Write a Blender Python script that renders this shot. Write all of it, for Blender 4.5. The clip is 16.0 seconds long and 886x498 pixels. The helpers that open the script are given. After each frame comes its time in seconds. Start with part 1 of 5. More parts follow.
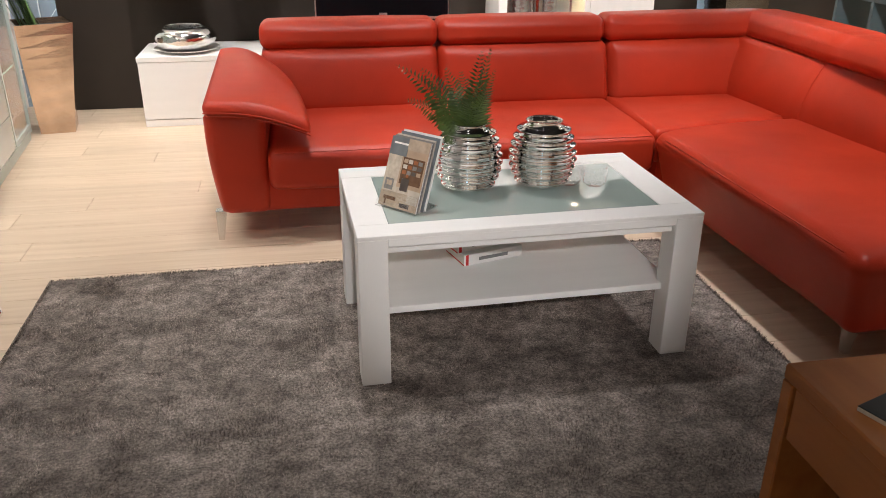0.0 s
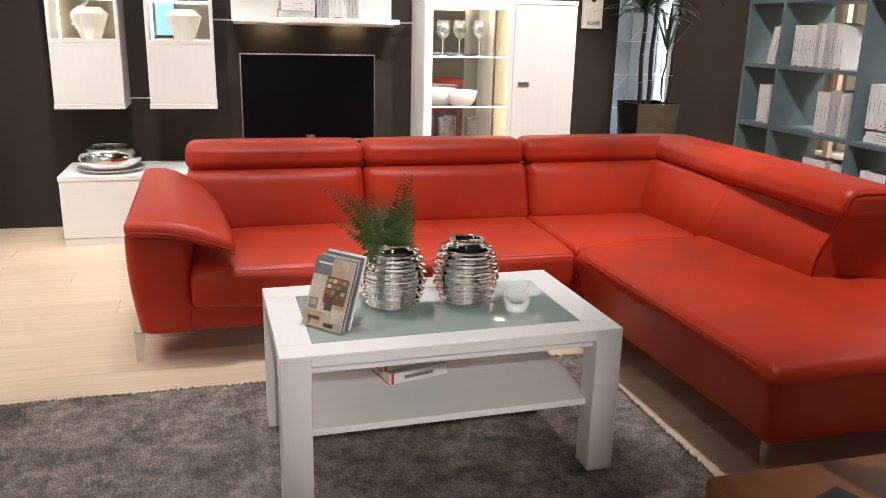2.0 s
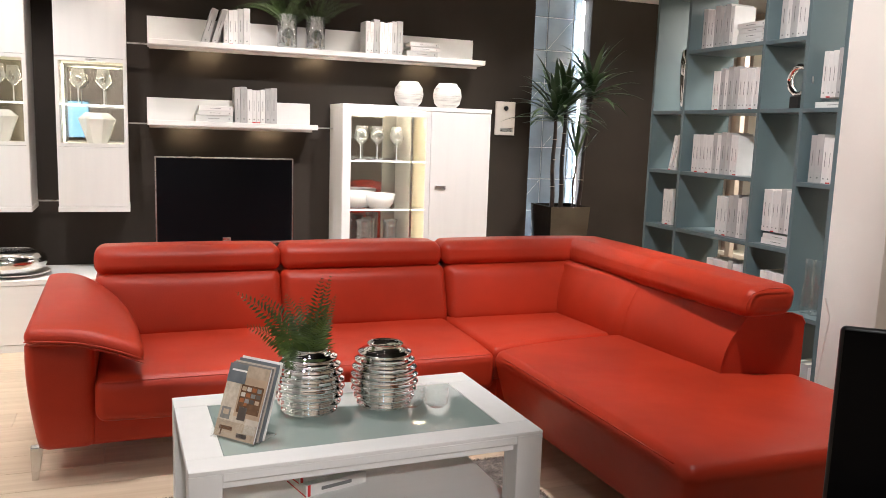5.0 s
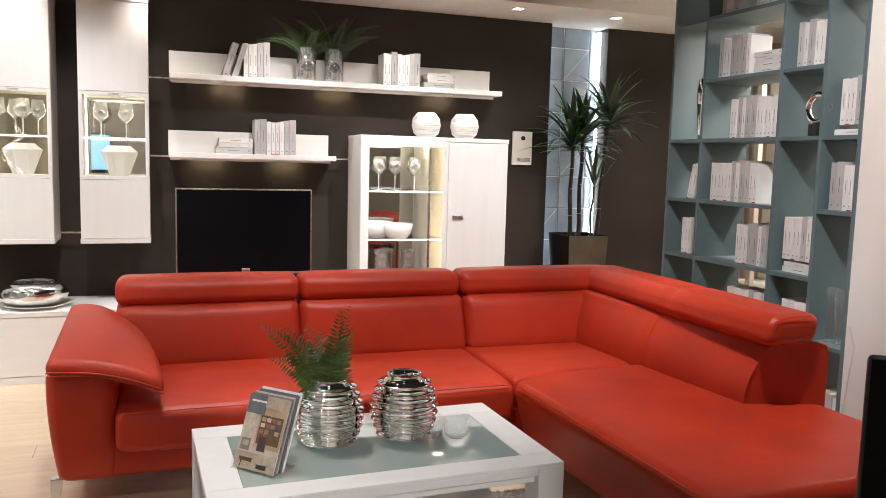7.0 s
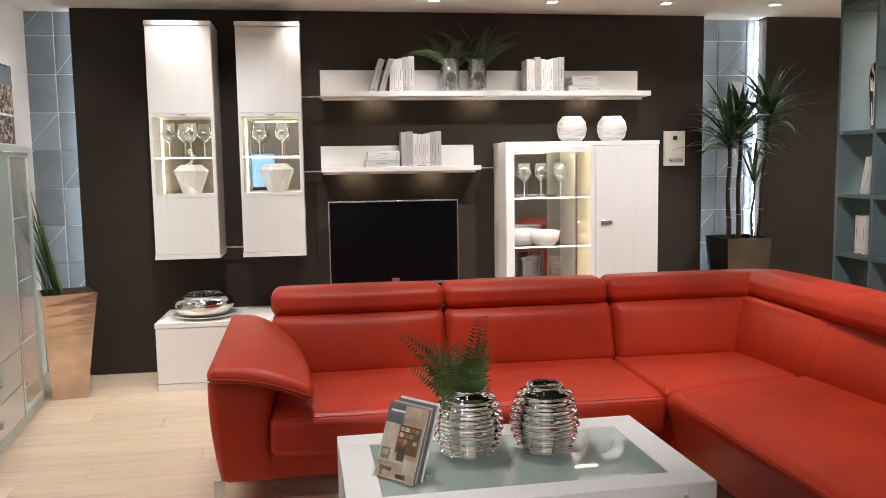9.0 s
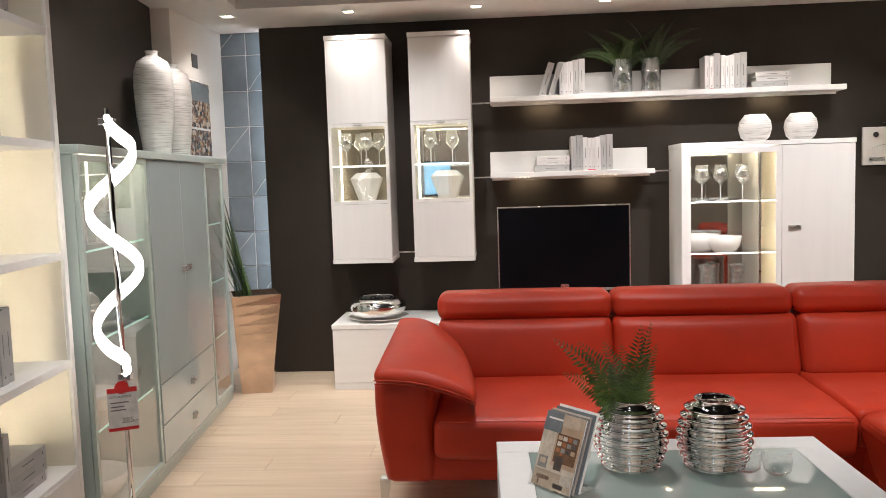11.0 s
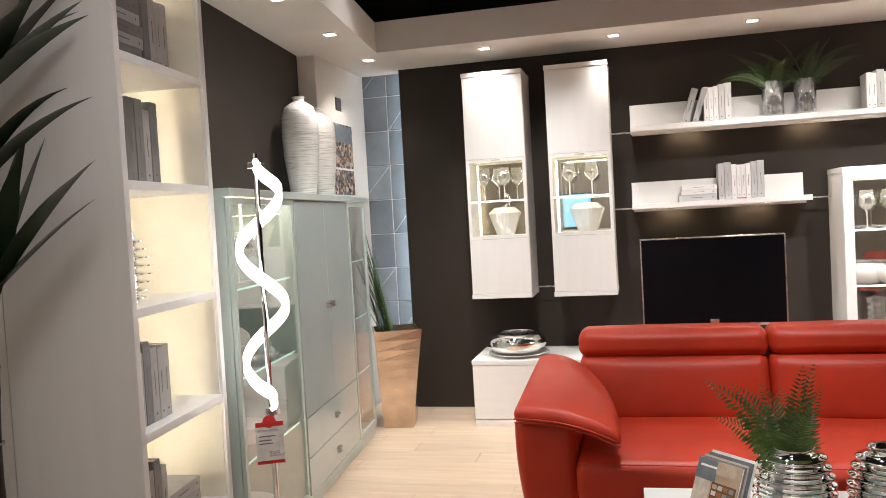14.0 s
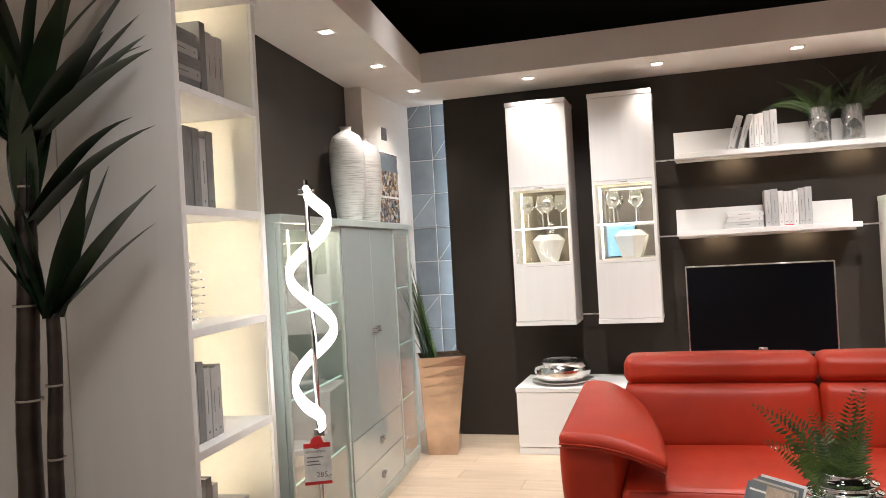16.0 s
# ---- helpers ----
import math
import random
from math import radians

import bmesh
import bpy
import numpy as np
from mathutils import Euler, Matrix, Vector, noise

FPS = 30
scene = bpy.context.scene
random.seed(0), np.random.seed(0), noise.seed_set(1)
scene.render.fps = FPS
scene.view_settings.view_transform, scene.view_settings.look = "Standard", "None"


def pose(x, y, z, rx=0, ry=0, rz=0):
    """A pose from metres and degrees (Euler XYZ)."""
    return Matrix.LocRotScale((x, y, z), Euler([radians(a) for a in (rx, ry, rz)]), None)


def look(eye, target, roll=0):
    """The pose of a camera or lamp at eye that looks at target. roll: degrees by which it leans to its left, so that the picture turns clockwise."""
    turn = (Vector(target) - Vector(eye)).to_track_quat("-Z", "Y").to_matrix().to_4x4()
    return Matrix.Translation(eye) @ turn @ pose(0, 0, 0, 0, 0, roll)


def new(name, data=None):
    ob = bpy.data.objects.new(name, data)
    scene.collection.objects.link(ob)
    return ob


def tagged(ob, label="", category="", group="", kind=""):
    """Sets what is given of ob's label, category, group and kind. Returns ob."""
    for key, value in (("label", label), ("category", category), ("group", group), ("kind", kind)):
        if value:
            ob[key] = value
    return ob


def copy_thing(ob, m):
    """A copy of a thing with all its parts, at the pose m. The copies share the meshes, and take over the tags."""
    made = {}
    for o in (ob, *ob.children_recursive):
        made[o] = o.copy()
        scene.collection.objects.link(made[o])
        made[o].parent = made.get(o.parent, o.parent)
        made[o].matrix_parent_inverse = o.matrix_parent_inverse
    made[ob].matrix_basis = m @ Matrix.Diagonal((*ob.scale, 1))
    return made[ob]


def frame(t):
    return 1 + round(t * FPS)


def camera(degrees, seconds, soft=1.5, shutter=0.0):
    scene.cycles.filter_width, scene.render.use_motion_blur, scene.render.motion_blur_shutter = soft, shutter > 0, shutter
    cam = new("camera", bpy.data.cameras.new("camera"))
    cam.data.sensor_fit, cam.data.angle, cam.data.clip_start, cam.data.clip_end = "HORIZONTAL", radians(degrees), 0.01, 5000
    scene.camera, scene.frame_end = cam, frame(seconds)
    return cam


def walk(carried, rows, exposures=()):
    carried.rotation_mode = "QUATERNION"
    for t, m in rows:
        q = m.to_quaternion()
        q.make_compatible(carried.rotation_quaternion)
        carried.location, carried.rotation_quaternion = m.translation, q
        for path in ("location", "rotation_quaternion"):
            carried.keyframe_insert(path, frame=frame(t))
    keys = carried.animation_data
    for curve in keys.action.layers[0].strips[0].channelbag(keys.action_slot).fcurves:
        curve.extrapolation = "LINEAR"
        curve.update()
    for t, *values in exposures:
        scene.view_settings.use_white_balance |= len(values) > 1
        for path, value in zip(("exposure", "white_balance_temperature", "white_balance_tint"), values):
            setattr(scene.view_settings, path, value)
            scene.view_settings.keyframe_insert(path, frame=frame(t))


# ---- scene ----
cam = camera(57.7, 16.0, soft=0.9)
PATH = [
    (0, (0.265, -5.853, 1.389), (0.588, -4.053, 0.58), 0.3),
    (0.5, (0.263, -5.857, 1.394), (0.638, -4.036, 0.659), 0.7),
    (1, (0.268, -5.862, 1.398), (0.698, -4.023, 0.739), 1.1),
    (1.5, (0.273, -5.864, 1.402), (0.745, -4.015, 0.806), 1.2),
    (2, (0.277, -5.868, 1.404), (0.788, -4.01, 0.866), 1.4),
    (2.5, (0.281, -5.87, 1.41), (0.834, -4.013, 0.914), 1.5),
    (3, (0.285, -5.867, 1.407), (0.896, -4.015, 0.963), 1.8),
    (3.5, (0.286, -5.873, 1.416), (0.949, -4.025, 1.035), 1.9),
    (4, (0.287, -5.871, 1.417), (0.989, -4.029, 1.079), 2.0),
    (6.5, (0.272, -5.869, 1.416), (0.979, -4.013, 1.179), 1.8),
    (7, (0.275, -5.868, 1.416), (0.946, -3.996, 1.198), 1.5),
    (7.5, (0.284, -5.862, 1.414), (0.889, -3.967, 1.204), 1.1),
    (8, (0.308, -5.852, 1.414), (0.802, -3.924, 1.211), 0.4),
    (8.5, (0.324, -5.85, 1.414), (0.697, -3.895, 1.211), -0.3),
    (9, (0.347, -5.842, 1.415), (0.644, -3.874, 1.213), -0.9),
    (9.5, (0.365, -5.838, 1.416), (0.531, -3.855, 1.218), -1.5),
    (10, (0.378, -5.829, 1.419), (0.403, -3.839, 1.229), -1.8),
    (10.2, (0.384, -5.821, 1.415), (0.368, -3.83, 1.228), -1.7),
    (12.3, (0.427, -5.812, 1.399), (0.126, -3.84, 1.249), -2.6),
    (12.5, (0.43, -5.811, 1.4), (0.1, -3.844, 1.255), -2.6),
    (13, (0.418, -5.796, 1.395), (0.026, -3.839, 1.271), -2.8),
    (13.5, (0.421, -5.809, 1.408), (-0.018, -3.861, 1.305), -3.0),
    (14, (0.406, -5.771, 1.408), (-0.073, -3.831, 1.331), -3.2),
    (14.5, (0.409, -5.796, 1.409), (-0.104, -3.863, 1.396), -3.4),
    (15, (0.402, -5.806, 1.404), (-0.137, -3.88, 1.427), -3.4),
    (15.5, (0.414, -5.814, 1.405), (-0.152, -3.896, 1.422), -3.4),
    (16, (0.407, -5.82, 1.388), (-0.17, -3.905, 1.392), -3.2),
]
walk(cam, [(t, look(*row)) for t, *row in PATH], [(0, 0.16), (3, 0.14), (6.5, 0.06), (8, -0.06), (10, -0.22), (12.5, -0.04), (14.5, 0.10), (16, 0.10)])


# world and lamps
world = bpy.data.worlds.new("showroom_dark")
world.use_nodes = True
world.node_tree.nodes["Background"].inputs[0].default_value = (0.02, 0.018, 0.016, 1)
world.node_tree.nodes["Background"].inputs[1].default_value = 0.3
scene.world = world

CEIL = 2.52          # underside of the white soffit
HALL = 3.7           # black open hall ceiling
WARM = (1.0, 0.935, 0.88)
NEUT = (1.0, 0.97, 0.968)
SOFFIT_SPOTS = [(-1.355, -0.47), (-0.547, -0.45), (0.293, -0.43), (1.132, -0.43), (1.936, -0.44),
                (2.748, -0.45), (3.544, -0.46), (-1.308, -1.296), (-1.26, -2.11), (-1.2, -2.92)]


def spot(x, y, z, target, watts, size, blend=0.6, colour=NEUT, radius=0.03):
    d = bpy.data.lights.new("spot_light", "SPOT")
    d.energy, d.spot_size, d.spot_blend, d.color, d.shadow_soft_size = watts, radians(size), blend, colour, radius
    ob = new("spot_light", d)
    ob.matrix_basis = look((x, y, z), target)
    return ob


for sx, sy in SOFFIT_SPOTS:
    spot(sx, sy, CEIL - 0.012, (sx, sy + 0.001, 0), 33, 112, 0.9, WARM, 0.025)
# track spots of the hall above the seating group
TRACK = [((0.45, -2.75, 3.45), (0.70, -3.25, 0.4), 165, 42), ((1.5, -2.65, 3.45), (1.45, -2.10, 0.55), 150, 42),
         ((1.95, -3.65, 3.45), (2.40, -2.95, 0.45), 300, 52), ((0.4, -2.65, 3.45), (0.55, -2.10, 0.55), 130, 44),
         ((-0.6, -3.2, 3.45), (-0.35, -3.8, 0.0), 105, 58), ((-0.75, -1.6, 3.45), (-0.75, -1.4, 0.0), 70, 70),
         ((-0.2, -2.3, 3.45), (-0.3, -0.35, 1.0), 290, 44), ((1.2, -2.3, 3.45), (1.2, -0.2, 0.9), 290, 44),
         ((2.3, -2.3, 3.45), (2.2, -0.35, 0.9), 430, 44), ((1.7, -4.2, 3.45), (3.45, -2.3, 1.2), 430, 43),
         ((0.1, -1.9, 3.45), (-1.3, -1.6, 0.6), 170, 52), ((0.0, -5.3, 3.45), (-1.45, -3.6, 0.9), 105, 80),
         ((0.25, -8.5, 3.05), (0.90, -3.55, 0.38), 650, 14), ((1.75, -5.6, 3.45), (1.75, -4.95, 0.5), 110, 26)]
for eye, target, watts, size in TRACK:
    spot(*eye, target, watts, size, 0.8, NEUT, 0.55 if -5.5 < eye[1] < -5 else 0.06)


def area(x, y, z, sx, sy, watts, colour, target):
    d = bpy.data.lights.new("fill_light", "AREA")
    d.shape, d.size, d.size_y, d.energy, d.color = "RECTANGLE", sx, sy, watts, colour
    ob = new("fill_light", d)
    ob.matrix_basis = look((x, y, z), target)
    return ob


# unseen fill lamp, added to brighten the far wall for the reflections
area(0.6, -7.2, 3.1, 4.5, 1.0, 110, NEUT, (0.6, -9.0, 1.5))
# unseen fill lamp, added to brighten the bay behind the shelving
area(4.5, -2.2, 2.45, 0.5, 1.8, 110, WARM, (4.6, -2.6, 0))


# ---------------------------------------------------------------- materials
def mat(name, colour, rough=0.5, metal=0.0, var=0.12, scale=6.0, bump=0.0, bscale=200.0, spec=0.5, coat=0.0, colour2=None,
        stretch=(1, 1, 1), rvar=0.06, per_object=0.0):
    m = bpy.data.materials.new(name)
    m.use_nodes = True
    nt = m.node_tree
    b = nt.nodes["Principled BSDF"]
    tc = nt.nodes.new("ShaderNodeTexCoord")
    mp = nt.nodes.new("ShaderNodeMapping")
    mp.inputs["Scale"].default_value = stretch
    nt.links.new(tc.outputs["Object"], mp.inputs[0])
    n1 = nt.nodes.new("ShaderNodeTexNoise")
    n1.inputs["Scale"].default_value, n1.inputs["Detail"].default_value = scale, 6
    nt.links.new(mp.outputs[0], n1.inputs["Vector"])
    ramp = nt.nodes.new("ShaderNodeMix")
    ramp.data_type = "RGBA"
    c2 = colour2 or tuple(c * (1 - 2 * var) for c in colour)
    c1 = colour if colour2 else tuple(min(1, c * (1 + var)) for c in colour)
    ramp.inputs[6].default_value, ramp.inputs[7].default_value = (*c1, 1), (*c2, 1)
    curve = nt.nodes.new("ShaderNodeMapRange")
    curve.inputs[1].default_value, curve.inputs[2].default_value = 0.32, 0.68
    nt.links.new(n1.outputs[0], curve.inputs[0])
    nt.links.new(curve.outputs[0], ramp.inputs[0])
    out = ramp.outputs[2]
    if per_object:
        oi = nt.nodes.new("ShaderNodeObjectInfo")
        hs = nt.nodes.new("ShaderNodeHueSaturation")
        mr = nt.nodes.new("ShaderNodeMapRange")
        mr.inputs[3].default_value, mr.inputs[4].default_value = 1 - per_object, 1 + per_object
        nt.links.new(oi.outputs["Random"], mr.inputs[0])
        sh_ = nt.nodes.new("ShaderNodeMath")
        sh_.operation = "MULTIPLY"
        sh_.inputs[1].default_value = 60.0
        nt.links.new(oi.outputs["Random"], sh_.inputs[0])
        nt.links.new(sh_.outputs[0], mp.inputs["Location"])
        nt.links.new(mr.outputs[0], hs.inputs["Value"])
        nt.links.new(out, hs.inputs["Color"])
        out = hs.outputs[0]
    nt.links.new(out, b.inputs["Base Color"])
    rr = nt.nodes.new("ShaderNodeMapRange")
    rr.inputs[3].default_value, rr.inputs[4].default_value = max(0.0, rough - rvar), min(1.0, rough + rvar)
    nt.links.new(n1.outputs[0], rr.inputs[0])
    nt.links.new(rr.outputs[0], b.inputs["Roughness"])
    b.inputs["Metallic"].default_value = metal
    b.inputs["Specular IOR Level"].default_value = spec
    b.inputs["Coat Weight"].default_value = coat
    if bump:
        n2 = nt.nodes.new("ShaderNodeTexNoise")
        n2.inputs["Scale"].default_value, n2.inputs["Detail"].default_value = bscale, 3
        nt.links.new(mp.outputs[0], n2.inputs["Vector"])
        bp = nt.nodes.new("ShaderNodeBump")
        bp.inputs["Strength"].default_value, bp.inputs["Distance"].default_value = bump, 0.002
        nt.links.new(n2.outputs[0], bp.inputs["Height"])
        nt.links.new(bp.outputs[0], b.inputs["Normal"])
    return m


def glow(name, colour, strength):
    m = bpy.data.materials.new(name)
    m.use_nodes = True
    b = m.node_tree.nodes["Principled BSDF"]
    b.inputs["Base Color"].default_value = (0.8, 0.8, 0.8, 1)
    b.inputs["Emission Color"].default_value = (*colour, 1)
    b.inputs["Emission Strength"].default_value = strength
    return m


def glass(name, tint=(0.985, 0.992, 0.988), rough=0.0, gloss=0.10):
    """Thin glass: clear with a faint mirror that grows at a slant."""
    m = bpy.data.materials.new(name)
    m.use_nodes = True
    nt = m.node_tree
    nt.nodes.remove(nt.nodes["Principled BSDF"])
    tr, gl, mx, lw, pw, ma = (nt.nodes.new("ShaderNode" + k) for k in ("BsdfTransparent", "BsdfGlossy", "MixShader", "LayerWeight", "Math", "Math"))
    tr.inputs[0].default_value = (*tint, 1)
    gl.inputs["Roughness"].default_value = rough
    lw.inputs[0].default_value = 0.5
    pw.operation, ma.operation = "POWER", "MULTIPLY_ADD"
    pw.inputs[1].default_value = 2.4
    ma.inputs[1].default_value, ma.inputs[2].default_value = min(0.95, 0.55 + gloss), 0.35 * gloss
    nt.links.new(lw.outputs["Facing"], pw.inputs[0])
    nt.links.new(pw.outputs[0], ma.inputs[0])
    nt.links.new(ma.outputs[0], mx.inputs[0])
    nt.links.new(tr.outputs[0], mx.inputs[1])
    nt.links.new(gl.outputs[0], mx.inputs[2])
    nt.links.new(mx.outputs[0], nt.nodes["Material Output"].inputs[0])
    return m


def whitened(m, amount):
    """Mixes white diffuse into a glass, in place of the bright light it would catch."""
    nt = m.node_tree
    last = nt.nodes["Material Output"].inputs[0].links[0].from_socket
    df, mx = nt.nodes.new("ShaderNodeBsdfDiffuse"), nt.nodes.new("ShaderNodeMixShader")
    df.inputs[0].default_value = (0.92, 0.92, 0.91, 1)
    mx.inputs[0].default_value = amount
    nt.links.new(last, mx.inputs[1])
    nt.links.new(df.outputs[0], mx.inputs[2])
    nt.links.new(mx.outputs[0], nt.nodes["Material Output"].inputs[0])
    return m


def leather():
    m = mat("red_leather", (0.50, 0.040, 0.0155), 0.40, 0, 0.08, 3.0, 0, 0, 0.30)
    nt = m.node_tree
    b = nt.nodes["Principled BSDF"]
    tc = nt.nodes["Texture Coordinate"]
    vo = nt.nodes.new("ShaderNodeTexVoronoi")
    vo.inputs["Scale"].default_value = 260
    big = nt.nodes.new("ShaderNodeTexNoise")
    big.inputs["Scale"].default_value, big.inputs["Detail"].default_value = 7, 3
    ad = nt.nodes.new("ShaderNodeMath")
    ad.operation = "MULTIPLY_ADD"
    ad.inputs[1].default_value = 6.0
    bp = nt.nodes.new("ShaderNodeBump")
    bp.inputs["Strength"].default_value, bp.inputs["Distance"].default_value = 0.35, 0.0012
    for n in (vo, big):
        nt.links.new(tc.outputs["Object"], n.inputs["Vector"])
    nt.links.new(big.outputs[0], ad.inputs[0])
    nt.links.new(vo.outputs["Distance"], ad.inputs[2])
    nt.links.new(ad.outputs[0], bp.inputs["Height"])
    nt.links.new(bp.outputs[0], b.inputs["Normal"])
    return m


def striped(name):
    """White glaze with fine dark rings that break up round the vase."""
    m = mat(name, (0.72, 0.69, 0.65), 0.35, 0, 0.06, 5.0)
    nt = m.node_tree
    b = nt.nodes["Principled BSDF"]
    mp = nt.nodes.new("ShaderNodeMapping")
    mp.inputs["Scale"].default_value = (8, 8, 300)
    n = nt.nodes.new("ShaderNodeTexNoise")
    n.inputs["Scale"].default_value, n.inputs["Detail"].default_value = 1.0, 4
    nt.links.new(nt.nodes["Texture Coordinate"].outputs["Object"], mp.inputs[0])
    nt.links.new(mp.outputs[0], n.inputs["Vector"])
    mr = nt.nodes.new("ShaderNodeMapRange")
    mr.inputs[1].default_value, mr.inputs[2].default_value = 0.47, 0.66
    mx = nt.nodes.new("ShaderNodeMix")
    mx.data_type = "RGBA"
    mx.inputs[6].default_value, mx.inputs[7].default_value = (0.66, 0.64, 0.61, 1), (0.25, 0.235, 0.22, 1)
    big, br, mu = (nt.nodes.new("ShaderNode" + k) for k in ("TexNoise", "MapRange", "Math"))
    big.inputs["Scale"].default_value, big.inputs["Detail"].default_value = 9, 3
    br.inputs[1].default_value, br.inputs[2].default_value, br.inputs[3].default_value = 0.38, 0.60, 0.25
    mu.operation = "MULTIPLY"
    nt.links.new(nt.nodes["Texture Coordinate"].outputs["Object"], big.inputs["Vector"])
    nt.links.new(big.outputs[0], br.inputs[0])
    nt.links.new(n.outputs[0], mr.inputs[0])
    nt.links.new(mr.outputs[0], mu.inputs[0])
    nt.links.new(br.outputs[0], mu.inputs[1])
    nt.links.new(mu.outputs[0], mx.inputs[0])
    nt.links.new(mx.outputs[2], b.inputs["Base Color"])
    return m


def photo(name, colours, scale):
    """An indistinct printed photograph: patches of a few colours."""
    m = mat(name, (0.4, 0.35, 0.3), 0.25)
    nt = m.node_tree
    v = nt.nodes.new("ShaderNodeTexVoronoi")
    v.distance = "CHEBYCHEV"
    v.inputs["Scale"].default_value = scale
    r = nt.nodes.new("ShaderNodeValToRGB")
    r.color_ramp.interpolation = "CONSTANT"
    while len(r.color_ramp.elements) < len(colours):
        r.color_ramp.elements.new(0.5)
    for i, (e, c) in enumerate(zip(r.color_ramp.elements, colours)):
        e.position, e.color = i / len(colours), (*c, 1)
    s = nt.nodes.new("ShaderNodeSeparateColor")
    nt.links.new(nt.nodes["Texture Coordinate"].outputs["Object"], v.inputs["Vector"])
    nt.links.new(v.outputs["Color"], s.inputs[0])
    nt.links.new(s.outputs[0], r.inputs[0])
    nt.links.new(r.outputs[0], nt.nodes["Principled BSDF"].inputs["Base Color"])
    return m


def hammered(name, colour, rough):
    m = mat(name, colour, rough, 1.0, 0.15, 5.0)
    nt = m.node_tree
    b = nt.nodes["Principled BSDF"]
    v = nt.nodes.new("ShaderNodeTexVoronoi")
    v.inputs["Scale"].default_value = 130
    mp = nt.nodes.new("ShaderNodeMapping")
    mp.inputs["Scale"].default_value = (0.45, 0.45, 1.0)
    bp = nt.nodes.new("ShaderNodeBump")
    bp.inputs["Strength"].default_value, bp.inputs["Distance"].default_value = 0.22, 0.0025
    nt.links.new(nt.nodes["Texture Coordinate"].outputs["Object"], mp.inputs[0])
    nt.links.new(mp.outputs[0], v.inputs["Vector"])
    nt.links.new(v.outputs["Distance"], bp.inputs["Height"])
    nt.links.new(bp.outputs[0], b.inputs["Normal"])
    return m


LEATHER = leather()
WHITE = mat("white_ash_lacquer", (0.80, 0.785, 0.765), 0.42, 0, 0.010, 3, 0.10, 60, stretch=(8, 8, 0.6))
WHITE_H = mat("white_ash_lacquer_level", (0.80, 0.785, 0.765), 0.40, 0, 0.010, 3, 0.10, 60, stretch=(0.6, 8, 8))
CREAM = mat("cream_interior", (0.80, 0.755, 0.65), 0.5, 0, 0.03, 4)
DARKWALL = mat("dark_brown_paint", (0.030, 0.0222, 0.0165), 0.62, 0, 0.12, 1.6, 0.25, 120, spec=0.28)
PLASTER = mat("white_plaster", (0.74, 0.70, 0.65), 0.8, 0, 0.05, 1.2, 0.2, 90)
BEIGE = mat("beige_plaster", (0.50, 0.42, 0.34), 0.8, 0, 0.06, 1.5, 0.2, 90)
BLACK_HALL = mat("black_hall_paint", (0.012, 0.011, 0.010), 0.9, 0, 0.2, 1.0)
MERCURY = mat("mirror_silver_glass", (0.90, 0.90, 0.89), 0.045, 1.0, 0.03, 9, 0.05, 30, rvar=0.03)
CHROME = mat("polished_chrome", (0.86, 0.86, 0.86), 0.05, 1.0, 0.02, 4, rvar=0.03)
STEEL = mat("brushed_steel", (0.62, 0.61, 0.60), 0.28, 1.0, 0.06, 20, stretch=(1, 1, 12))
# flat taupe in place of the dark reflection in the left niche's mirror
DIM_BACK = mat("painted_dim_reflection", (0.15, 0.13, 0.10), 0.5, 0, 0.05, 4, spec=0.1)
MIRROR = mat("mirror", (0.48, 0.48, 0.47), 0.01, 1.0, 0.01, 4, rvar=0.005)
SCREEN = mat("black_screen", (0.004, 0.004, 0.005), 0.12, 0, 0.1, 3, rvar=0.02, spec=0.05)
BLACK = mat("black_plastic", (0.012, 0.012, 0.012), 0.3, 0, 0.1, 8)
TEAL = mat("grey_teal_lacquer", (0.098, 0.142, 0.152), 0.45, 0, 0.06, 3, 0.08, 80)
MINT = mat("mint_grey_glass_front", (0.49, 0.575, 0.575), 0.10, 0, 0.03, 2, coat=0.6, rvar=0.02)
MINT_D = mat("mint_grey_lacquer", (0.52, 0.60, 0.57), 0.3, 0, 0.04, 3)
FROST = mat("sea_green_table_glass", (0.44, 0.54, 0.50), 0.022, 0, 0.03, 3, coat=1.0, rvar=0.02, spec=0.9)
_nt = FROST.node_tree
_nt.nodes["Principled BSDF"].inputs["IOR"].default_value = 2.1
_tl, _mx = _nt.nodes.new("ShaderNodeBsdfTranslucent"), _nt.nodes.new("ShaderNodeMixShader")
_tl.inputs[0].default_value = (0.80, 0.86, 0.84, 1)
_mx.inputs[0].default_value = 0.18
_nt.links.new(_nt.nodes["Principled BSDF"].outputs[0], _mx.inputs[1])
_nt.links.new(_tl.outputs[0], _mx.inputs[2])
_nt.links.new(_mx.outputs[0], _nt.nodes["Material Output"].inputs[0])
RUGM = mat("grey_shag", (0.250, 0.215, 0.192), 0.95, 0, 0.3, 5.0, 0.9, 170, colour2=(0.125, 0.105, 0.092), spec=0.15)
